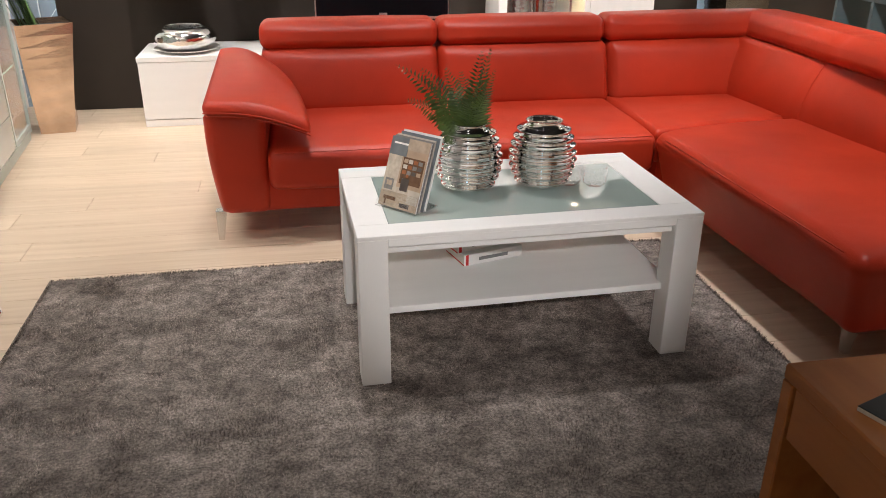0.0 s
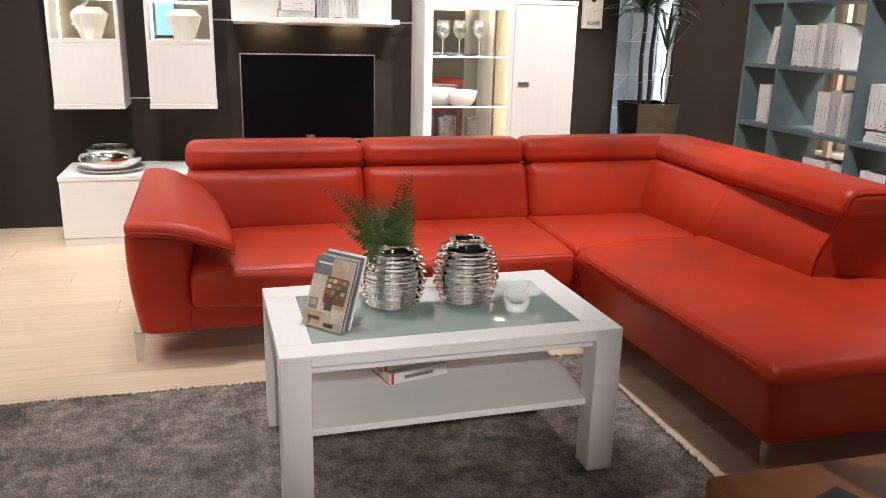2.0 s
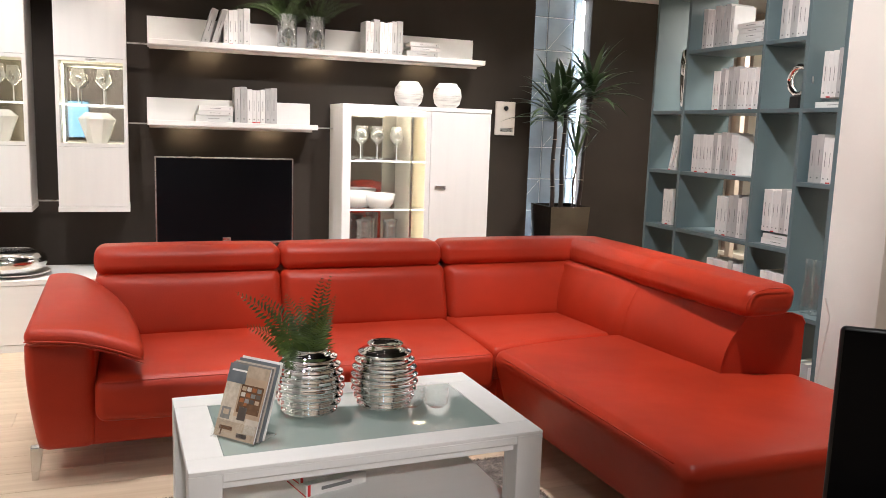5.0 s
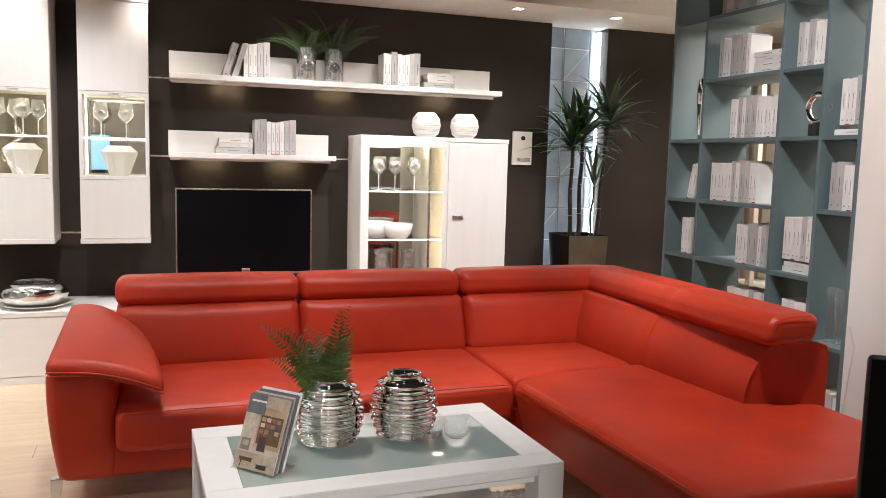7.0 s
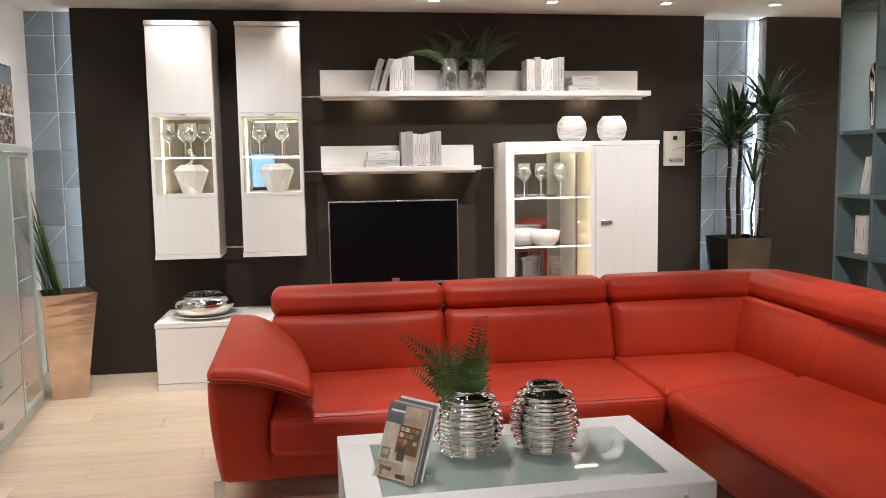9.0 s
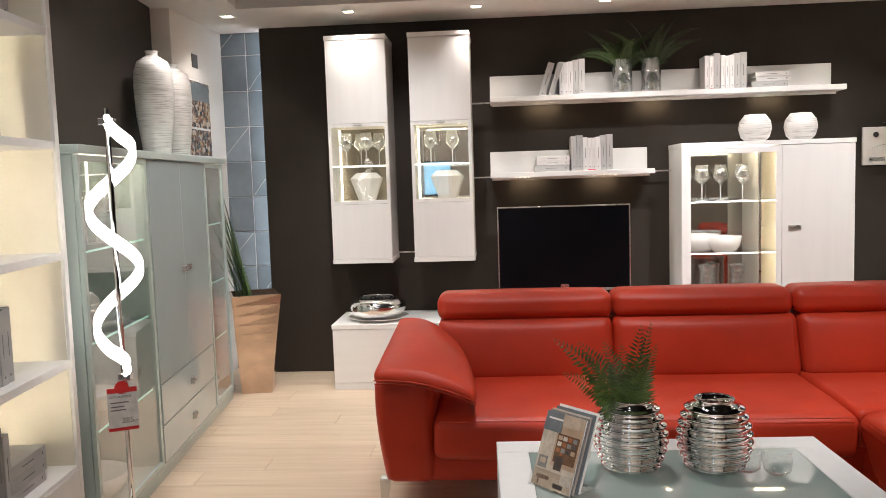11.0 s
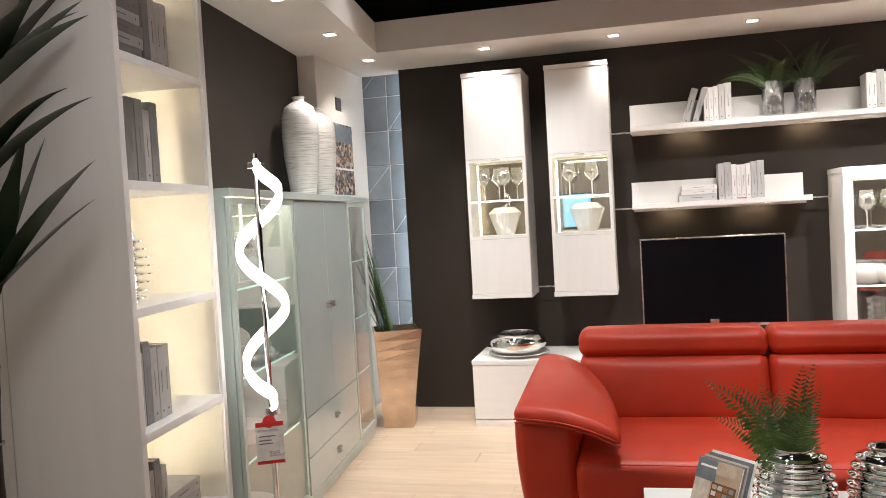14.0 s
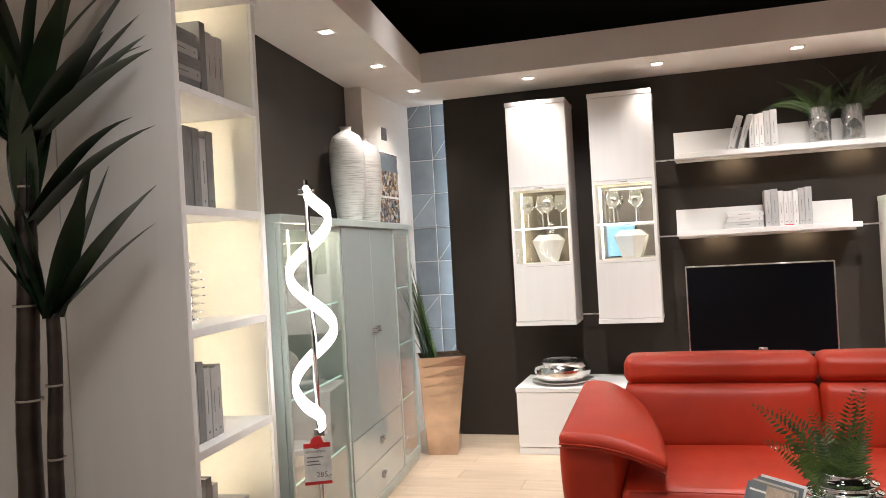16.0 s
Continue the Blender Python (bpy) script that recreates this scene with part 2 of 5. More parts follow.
# tufts: finer light and dark clumps in the pile
_nt = RUGM.node_tree
_pb = _nt.nodes["Principled BSDF"].inputs["Base Color"]
_col = _pb.links[0].from_socket
for _sc, _lo, _hi in ((24, 0.72, 1.3), (130, 0.62, 1.42)):
    _no, _mr, _hs = (_nt.nodes.new("ShaderNode" + k) for k in ("TexNoise", "MapRange", "HueSaturation"))
    _no.inputs["Scale"].default_value, _no.inputs["Detail"].default_value = _sc, 3
    _mr.inputs[1].default_value, _mr.inputs[2].default_value = 0.36, 0.64
    _mr.inputs[3].default_value, _mr.inputs[4].default_value = _lo, _hi
    _nt.links.new(_nt.nodes["Texture Coordinate"].outputs["Object"], _no.inputs["Vector"])
    _nt.links.new(_no.outputs[0], _mr.inputs[0])
    _nt.links.new(_mr.outputs[0], _hs.inputs["Value"])
    _nt.links.new(_col, _hs.inputs["Color"])
    _col = _hs.outputs[0]
_nt.links.new(_col, _pb)
PILE = RUGM.copy()
PILE.name = "grey_shag_pile"
_nt = PILE.node_tree
_tl, _mx = _nt.nodes.new("ShaderNodeBsdfTranslucent"), _nt.nodes.new("ShaderNodeMixShader")
_col = _nt.nodes["Principled BSDF"].inputs["Base Color"].links[0].from_socket
_hs, _ge, _mr = (_nt.nodes.new("ShaderNode" + k) for k in ("HueSaturation", "NewGeometry", "MapRange"))
_mr.inputs[3].default_value, _mr.inputs[4].default_value = 0.8, 2.4
_nt.links.new(_ge.outputs["Random Per Island"], _mr.inputs[0])
_nt.links.new(_mr.outputs[0], _hs.inputs["Value"])
_nt.links.new(_col, _hs.inputs["Color"])
_nt.links.new(_hs.outputs[0], _nt.nodes["Principled BSDF"].inputs["Base Color"])
_nt.links.new(_hs.outputs[0], _tl.inputs[0])
_mx.inputs[0].default_value = 0.5
_nt.links.new(_nt.nodes["Principled BSDF"].outputs[0], _mx.inputs[1])
_nt.links.new(_tl.outputs[0], _mx.inputs[2])
_nt.links.new(_mx.outputs[0], _nt.nodes["Material Output"].inputs[0])
OAK = mat("pale_oak", (0.64, 0.51, 0.38), 0.42, 0, 0.1, 2.2, 0.08, 50, colour2=(0.55, 0.42, 0.30), stretch=(0.9, 14, 14), per_object=0.06)
BROWN = mat("chestnut_wood", (0.36, 0.13, 0.032), 0.35, 0, 0.15, 2.0, 0.1, 60, colour2=(0.28, 0.09, 0.02), stretch=(12, 0.8, 12))
FERN = mat("fern_green", (0.090, 0.140, 0.030), 0.42, 0, 0.3, 20, colour2=(0.036, 0.066, 0.016), per_object=0.2)
FERN_D = mat("dark_fern_green", (0.050, 0.085, 0.022), 0.42, 0, 0.3, 20, colour2=(0.020, 0.038, 0.010), per_object=0.25)
LEAF_D = mat("dark_palm_leaf", (0.026, 0.050, 0.020), 0.34, 0, 0.3, 9, colour2=(0.012, 0.024, 0.012), per_object=0.3)
LEAF = mat("palm_leaf", (0.055, 0.105, 0.040), 0.36, 0, 0.3, 9, colour2=(0.025, 0.05, 0.02), per_object=0.25)
GRASS = mat("reed_green", (0.08, 0.14, 0.035), 0.45, 0, 0.3, 12, colour2=(0.035, 0.075, 0.02), per_object=0.25)
STEM = mat("cane_stem", (0.026, 0.016, 0.012), 0.4, 0, 0.4, 14, 0.4, 60)
SOIL = mat("dark_soil", (0.02, 0.014, 0.01), 0.95, 0, 0.3, 40, 0.8, 90)
STRIPE = striped("striped_glaze")
GOLDPOT = hammered("hammered_rose_gold", (0.70, 0.54, 0.43), 0.22)
SILVERPOT = hammered("hammered_dark_silver", (0.21, 0.195, 0.18), 0.20)
CERAMIC = mat("white_ceramic", (0.80, 0.78, 0.74), 0.25, 0, 0.02, 4)
GLASS = glass("clear_glass")
GLASS_T = whitened(glass("tumbler_glass", (0.985, 0.99, 0.988), 0.0, 0.15), 0.015)
GLASS_C = whitened(glass("crackle_glass", (0.88, 0.90, 0.89), 0.0, 1.0), 0.05)
GLASS_W = whitened(glass("stemware_glass", (0.97, 0.98, 0.975), 0.02, 0.8), 0.07)
# emission stands in for lamp light caught in the green glass edges
GLASS_E = glow("green_edge_painted_glow", (0.35, 1.0, 0.75), 0.7)
TILE = mat("blue_grey_tile", (0.26, 0.31, 0.36), 0.16, 0, 0.12, 3, coat=0.3, per_object=0.18)
GROUT = mat("white_grout", (0.72, 0.72, 0.72), 0.8, 0, 0.05, 8)
PAPER_W = mat("white_dust_jacket", (0.70, 0.68, 0.66), 0.55, 0, 0.04, 9, per_object=0.05)
PAPER_G = mat("grey_dust_jacket", (0.44, 0.43, 0.42), 0.55, 0, 0.06, 9, per_object=0.12)
PAGES = mat("book_pages", (0.72, 0.68, 0.60), 0.8, 0, 0.1, 5, stretch=(1, 90, 1))
INK = mat("dark_ink", (0.16, 0.16, 0.16), 0.6)
RED = mat("red_print", (0.55, 0.02, 0.02), 0.5, 0, 0.05, 6)
LED = glow("warm_led", (1.0, 0.80, 0.52), 14)
LED_W = glow("lamp_tube", (1.0, 0.97, 0.92), 6.5)
LED_N = glow("niche_led", (0.85, 0.93, 1.0), 16)
DISC = glow("downlight_lens", (1.0, 0.93, 0.82), 30)


# ---------------------------------------------------------------- builders
def part(name, bm, material, parent=None, label="", smooth=False):
    me = bpy.data.meshes.new(name)
    bmesh.ops.recalc_face_normals(bm, faces=bm.faces)
    bm.to_mesh(me)
    bm.free()
    me.materials.append(material)
    if smooth:
        for p in me.polygons:
            p.use_smooth = True
    ob = new(name, me)
    ob.parent = parent
    if label:
        ob["label"] = label
    return ob


def thing(name, label, category, m=None, group="", kind=""):
    ob = new(name)
    ob.empty_display_size = 0.1
    ob.matrix_basis = m or Matrix()
    return tagged(ob, label, category, group, kind)


def box(x0, x1, y0, y1, z0, z1, bevel=0.002, bm=None, segs=1):
    bm = bm or bmesh.new()
    r = bmesh.ops.create_cube(bm, size=1)
    vs = r["verts"]
    for v in vs:
        v.co = Vector(((x0 + x1) / 2 + v.co.x * (x1 - x0), (y0 + y1) / 2 + v.co.y * (y1 - y0), (z0 + z1) / 2 + v.co.z * (z1 - z0)))
    if bevel:
        es = {e for v in vs for e in v.link_edges}
        bmesh.ops.bevel(bm, geom=list(es), offset=bevel, segments=segs, affect="EDGES", profile=0.5)
    return bm


def prism(points, z0, z1, bm=None):
    bm = bm or bmesh.new()
    lo = [bm.verts.new((x, y, z0)) for x, y in points]
    hi = [bm.verts.new((x, y, z1)) for x, y in points]
    bm.faces.new(lo[::-1]), bm.faces.new(hi)
    for i in range(len(points)):
        j = (i + 1) % len(points)
        bm.faces.new((lo[i], lo[j], hi[j], hi[i]))
    return bm


def lathe(profile, segs=40, bm=None, cx=0, cy=0):
    bm = bm or bmesh.new()
    rings = []
    for r, z in profile:
        if r < 1e-5:
            rings.append([bm.verts.new((cx, cy, z))])
        else:
            rings.append([bm.verts.new((cx + r * math.cos(2 * math.pi * i / segs), cy + r * math.sin(2 * math.pi * i / segs), z)) for i in range(segs)])
    for a, b in zip(rings, rings[1:]):
        for i in range(segs):
            j = (i + 1) % segs
            if len(a) == 1 and len(b) == 1:
                continue
            if len(a) == 1:
                bm.faces.new((a[0], b[j], b[i]))
            elif len(b) == 1:
                bm.faces.new((a[i], a[j], b[0]))
            else:
                bm.faces.new((a[i], a[j], b[j], b[i]))
    return bm


def tube(path, radius, segs=10, bm=None, close=True):
    """A round bar along the points; radius may be a list."""
    bm = bm or bmesh.new()
    pts = [Vector(p) for p in path]
    rs = radius if isinstance(radius, (list, tuple)) else [radius] * len(pts)
    rings, side = [], None
    for i, p in enumerate(pts):
        d = (pts[min(i + 1, len(pts) - 1)] - pts[max(i - 1, 0)]).normalized()
        if side is None:
            side = d.orthogonal().normalized()
        side = (side - d * side.dot(d)).normalized()
        up = d.cross(side)
        rings.append([bm.verts.new(p + rs[i] * (math.cos(2 * math.pi * k / segs) * side + math.sin(2 * math.pi * k / segs) * up)) for k in range(segs)])
    for a, b in zip(rings, rings[1:]):
        for k in range(segs):
            bm.faces.new((a[k], a[(k + 1) % segs], b[(k + 1) % segs], b[k]))
    if close:
        bm.faces.new(rings[0][::-1]), bm.faces.new(rings[-1])
    return bm


def soft_box(x0, x1, y0, y1, z0, z1, r=0.05, puff=(0, 0, 0), n=8, warp=None):
    """An upholstered block: rounded edges, faces puffed by the given metres along x, y, z, then warped."""
    h = Vector(((x1 - x0) / 2, (y1 - y0) / 2, (z1 - z0) / 2))
    c = Vector(((x1 + x0) / 2, (y1 + y0) / 2, (z1 + z0) / 2))
    rr = min(r, min(h) * 0.98)
    bm = bmesh.new()
    ts = (0.0, 0.25, 0.5, 0.75)

    def stops(a):
        lo = [-a + rr * t for t in ts]
        mid = [-(a - rr) + 2 * (a - rr) * i / n for i in range(n + 1)]
        return lo + mid + [-v for v in reversed(lo)]

    for ax in range(3):
        u, v = (ax + 1) % 3, (ax + 2) % 3
        su, sv = stops(h[u]), stops(h[v])
        for sign in (-1, 1):
            grid = []
            for a in su:
                row = []
                for b in sv:
                    p = Vector((0, 0, 0))
                    p[ax], p[u], p[v] = sign * h[ax], a, b
                    q = Vector([max(-(h[k] - rr), min(h[k] - rr, p[k])) for k in range(3)])
                    d = p - q
                    if d.length > 1e-9:
                        p = q + d.normalized() * rr
                    row.append(bm.verts.new(p + c))
                grid.append(row)
            for i in range(len(su) - 1):
                for j in range(len(sv) - 1):
                    bm.faces.new((grid[i][j], grid[i + 1][j], grid[i + 1][j + 1], grid[i][j + 1]))
    bmesh.ops.remove_doubles(bm, verts=bm.verts, dist=1e-4)
    for vert in bm.verts:
        p = vert.co - c
        f = [max(0.0, 1 - (p[k] / h[k]) ** 2) for k in range(3)]
        for k in range(3):
            vert.co[k] += math.copysign(puff[k], p[k]) * math.sqrt(f[(k + 1) % 3] * f[(k + 2) % 3]) * abs(p[k] / h[k]) ** 6
    if warp:
        for v in bm.verts:
            v.co = Vector(warp(*v.co))
    return bm


def text(body, size, m, material, parent, name="lettering"):
    cu = bpy.data.curves.new(name, "FONT")
    cu.body, cu.size, cu.extrude = body, size, 0.0003
    cu.materials.append(material)
    ob = new(name, cu)
    ob.parent = parent
    ob.matrix_basis = m
    return ob


# ---------------------------------------------------------------- setting
SKEW = 5.6
LEFT = pose(-1.362, -0.717, 0, 0, 0, SKEW)      # front line of the furniture along the skewed side wall

floor = tagged(part("floor", box(-3.2, 6.2, -9.0, 0.6, -0.12, -0.012, 0), GROUT), "pale oak plank floor", "floor", kind="structure")
tagged(part("wall_back", box(-1.285, 3.25, 0.0, 0.05, 0, CEIL, 0.002), DARKWALL), "matt dark brown feature wall behind the wall unit", "wall", kind="structure")
tagged(part("wall_pillar", box(3.755, 4.75, -0.01, 0.25, 0, CEIL, 0.002), DARKWALL), "matt dark brown wall pier beside the tiled niche", "wall", kind="structure")
tagged(part("wall_rear", box(-3.2, 6.2, 0.19, 0.35, 0, CEIL + 0.2, 0), PLASTER), "plain white plaster wall", "wall", kind="structure")
tagged(part("wall_behind", box(-3.2, 6.2, -9.1, -9.0, 0, CEIL + 0.2, 0), BEIGE), "plain beige plaster wall of the hall", "wall", kind="structure")
tagged(part("wall_east", box(5.4, 5.5, -9.0, 0.19, 0, CEIL + 0.2, 0), BEIGE), "plain beige plaster wall", "wall", kind="structure")
tagged(part("wall_west", box(-3.2, -3.1, -9.0, 0.19, 0, CEIL + 0.2, 0), PLASTER), "plain white plaster wall", "wall", kind="structure")
side = tagged(part("wall_side", box(-0.55, -0.375, -2.9, -0.075, 0, CEIL, 0.002), DARKWALL), "matt dark brown side wall behind the glass cabinet", "wall", kind="structure")
side.matrix_basis = LEFT
tagged(part("wall_white", box(-1.9, -1.62, -0.79, 0.19, 0, CEIL, 0.002), PLASTER), "white plaster wall pier with a poster", "wall", kind="structure")
tagged(part("wall_divider", box(3.405, 3.98, -3.24, -2.925, 0, 2.9, 0.003), PLASTER), "white plaster wall end beside the shelving", "wall", kind="structure")
tagged(part("door_panel", box(4.2, 4.24, -1.32, -1.27, 0, 2.1, 0.002), BEIGE), "narrow beige door edge", "door", kind="structure")

# ceiling: black hall above, white soffit along the walls
tagged(part("ceiling_hall", box(-3.2, 6.2, -9.1, 0.35, HALL, HALL + 0.1, 0), BLACK_HALL), "black painted open hall ceiling", "ceiling", kind="structure")
for nm, a in (("wall_upper_rear", (-3.2, 6.2, 0.19, 0.35)), ("wall_upper_behind", (-3.2, 6.2, -9.1, -9.0)), ("wall_upper_east", (5.4, 5.5, -9.0, 0.19)), ("wall_upper_west", (-3.2, -3.1, -9.0, 0.19))):
    tagged(part(nm, box(*a, CEIL + 0.2, HALL, 0), BLACK_HALL), "black painted upper wall of the hall", "wall", kind="structure")
bm = prism([(-3.1, 0.19), (5.4, 0.19), (5.4, -0.66), (-1.235, -0.66), (-0.62, -6.3), (-3.1, -6.3)], CEIL, CEIL + 0.2)
tagged(part("ceiling_soffit", bm, PLASTER), "white plaster soffit with recessed downlights", "ceiling", kind="structure")


def downlight(x, y):
    t = thing("recessed_downlight", "small square white recessed downlight in the soffit", "downlight", pose(x, y, CEIL), "soffit downlights")
    bm = bmesh.new()
    for a in ((-0.042, 0.042, -0.042, -0.03), (-0.042, 0.042, 0.03, 0.042), (-0.042, -0.03, -0.03, 0.03), (0.03, 0.042, -0.03, 0.03)):
        box(*a, -0.006, 0.0, 0, bm)
    part("frame", bm, PLASTER, t)
    part("lens", box(-0.029, 0.029, -0.029, 0.029, -0.004, -0.001, 0), DISC, t, "glowing lens")
    return t


for sx, sy in SOFFIT_SPOTS:
    downlight(sx, sy)

for i, (eye, target, watts, size) in enumerate(TRACK):
    t = thing("track_spotlight", "black track spotlight under the hall ceiling", "spotlight", pose(eye[0], eye[1], eye[2] - 3.45), "track spotlights")
    part("body", lathe([(0, 3.62), (0.05, 3.62), (0.055, 3.47), (0.06, 3.47), (0.06, 3.63), (0, 3.64)], 16), BLACK, t)
    part("stem", tube([(0, 0, 3.63), (0, 0, HALL - eye[2] + 3.45)], 0.012, 8), BLACK, t)
t = thing("track_rail", "black steel ceiling truss in the dark hall", "rail")
for dx in (-0.05, 0.05):
    part("bar", box(0.55 + dx - 0.012, 0.55 + dx + 0.012, -1.0, -0.1, 3.2, 3.224, 0), STEEL, t)
for k in range(3):
    part("strut", box(0.49, 0.61, -0.95 + k * 0.35, -0.93 + k * 0.35, 3.224, 3.25, 0), STEEL, t)
part("hanger", tube([(0.55, -0.9, 3.24), (0.55, -0.9, HALL)], 0.01, 6), STEEL, t)


def tile_niche(name, x0, x1, lamp_sides):
    w = tagged(part(name, box(x0 - 0.05, x1 + 0.06, 0.15, 0.185, 0, CEIL, 0), GROUT), "recessed niche of blue-grey glossy wall tiles", "tiled wall", kind="structure")
    tw, th, g = 0.235, 0.262, 0.006
    me = None
    for i in range(int((x1 - x0 + 0.1) / tw) + 1):
        for k in range(10):
            xa = x0 - 0.045 + i * tw
            wd = min(tw - g, x1 + 0.055 - xa)
            if wd < 0.03:
                continue
            bm = box(0, wd, -0.008, 0, 0, th - g, 0.0025)
            ob = part("tile", bm, TILE, w)
            ob.location = (xa, 0.15, k * th + 0.003)
            if (i + k) % 3 == 0:
                s = part("scored_line", tube([(0.005, -0.0086, 0.005), (wd - 0.005, -0.0086, th - g - 0.005)], 0.0016, 4), GROUT, ob)
    for sx in lamp_sides:
        led = thing("led_strip", "cool white LED strip hidden behind the wall edge", "light strip")
        part("profile", box(sx - 0.008, sx + 0.008, 0.085, 0.105, 0.02, CEIL - 0.02, 0), LED_N, led)


tile_niche("wall_tiles_1", -1.62, -1.285, (-1.25,))
tile_niche("wall_tiles_2", 3.25, 3.755, (3.215, 3.735))


# ---------------------------------------------------------------- rug
rug_x0, rug_x1, rug_y0, rug_y1 = -0.745, 1.772, -4.52, -2.825
rug = thing("shag_rug", "mottled grey short shag rug on the oak floor", "rug")
bm = bmesh.new()
bmesh.ops.create_grid(bm, x_segments=90, y_segments=60, size=0.5)
for v in bm.verts:
    x = rug_x0 + (v.co.x + 0.5) * (rug_x1 - rug_x0)
    y = rug_y0 + (v.co.y + 0.5) * (rug_y1 - rug_y0)
    e = min(x - rug_x0, rug_x1 - x, y - rug_y0, rug_y1 - y)
    v.co = (x, y, 0.002 + min(1, e / 0.02) * (0.011 + 0.003 * noise.noise(Vector((x * 9, y * 9, 0)))))
part("backing", bm, RUGM, rug)
rng = np.random.default_rng(4)
N = 260000
px, py = rng.uniform(rug_x0 + 0.008, rug_x1 - 0.008, N), rng.uniform(rug_y0 + 0.008, rug_y1 - 0.008, N)
lean = np.array([noise.noise(Vector((a * 4.0, b * 4.0, 3.0))) for a, b in zip(px, py)])
ang = lean * 5.0 + rng.normal(0, 0.7, N)
hgt, wid, out = rng.uniform(0.013, 0.019, N), rng.uniform(0.0018, 0.0036, N), rng.uniform(0.003, 0.012, N)
wa = rng.uniform(0, 6.28, N)
V = np.empty((N, 3, 3))
V[:, 0] = np.stack([px - wid * np.cos(wa), py - wid * np.sin(wa), np.full(N, 0.006)], -1)
V[:, 1] = np.stack([px + wid * np.cos(wa), py + wid * np.sin(wa), np.full(N, 0.006)], -1)
V[:, 2] = np.stack([px + out * np.cos(ang), py + out * np.sin(ang), hgt], -1)
me = bpy.data.meshes.new("carpet_pile")
me.vertices.add(3 * N), me.loops.add(3 * N), me.polygons.add(N)
me.vertices.foreach_set("co", V.ravel())
me.loops.foreach_set("vertex_index", np.arange(3 * N, dtype=np.int32))
me.polygons.foreach_set("loop_start", np.arange(0, 3 * N, 3, dtype=np.int32))
me.update(), me.validate()
me.materials.append(PILE)
pile = tagged(new("carpet_pile", me), kind="stuff")
pile.parent = rug

# ---------------------------------------------------------------- sofa
sofa = thing("corner_sofa", "red leather corner sofa with chaise, headrests and chrome feet", "sofa")


def seam_tube(pts, parent, r=0.0035):
    return part("piping", tube(pts, r, 6), LEATHER, parent, smooth=True)


part("base", soft_box(-0.10, 1.9, -2.525, -1.62, 0.125, 0.30, 0.025), LEATHER, sofa, smooth=True)
part("corner_base", soft_box(1.86, 2.90, -2.67, -1.62, 0.125, 0.30, 0.02), LEATHER, sofa, smooth=True)


def seat_warp(x, y, z):
    d = max(0.0, (-2.3 - y) / 0.3)
    return x, y, z - 0.018 * d * d + 0.006 * noise.noise(Vector((x * 2.3, y * 2.3, z)))


c = part("seat_cushion", soft_box(0.112, 1.822, -2.60, -1.86, 0.252, 0.426, 0.042, (0, 0.012, 0.018), 16, seat_warp), LEATHER, sofa, smooth=True)
def corner_warp(x, y, z):
    k = max(0.0, min(1.0, (-2.2 - y) / 0.3))
    return x, y + k * (0.10 + 0.16 * (x - 1.82) + 0.03 * math.sin(math.pi * (x - 1.82) / 0.7) - 0.02), z


part("corner_seat_cushion", soft_box(1.815, 2.62, -2.66, -1.86, 0.27, 0.428, 0.03, (0, 0.0, 0.008), 12, corner_warp), LEATHER, sofa, smooth=True)


def chaise_warp(x, y, z):
    t = max(0.0, min(1.0, (y + 2.64) / -1.34))
    if x < 2.3:
        x += 0.035 * t * (2.3 - x) / 0.5
        z -= 0.012 * max(0, (1.95 - x) / 0.15) ** 2
    if y < -3.7:
        z -= 0.012 * ((-3.7 - y) / 0.28) ** 2
    k = max(0.0, min(1.0, (y + 3.0) / 0.36))
    y += k * (0.07 + 0.16 * (x - 1.82) + 0.03 * math.sin(math.pi * (min(x, 2.5) - 1.82) / 0.7) - 0.02)
    k = max(0.0, (0.375 - z) / 0.25)
    if x < 2.3:
        x += 0.075 * k * min(1.0, (2.3 - x) / 0.4)
    if y < -3.6:
        y += 0.075 * k * min(1.0, (-3.6 - y) / 0.3)
    return x, y, z + 0.004 * noise.noise(Vector((x * 2.3, y * 2.3, z)))


part("chaise", soft_box(1.80, 2.93, -3.985, -2.635, 0.125, 0.432, 0.045, (0, 0, 0.014), 14, chaise_warp), LEATHER, sofa, smooth=True)


def back_cushion(x0, x1, name="backrest"):
    def lean(x, y, z):
        k = (z - 0.40) / 0.30
        return x, y + 0.10 * k, z
    return part(name, soft_box(x0, x1, -1.975, -1.70, 0.40, 0.705, 0.045, (0.003, 0.040, 0.006), 12, lean), LEATHER, sofa, smooth=True)


back_cushion(0.092, 0.948)
back_cushion(0.952, 1.832)
back_cushion(1.836, 2.75)


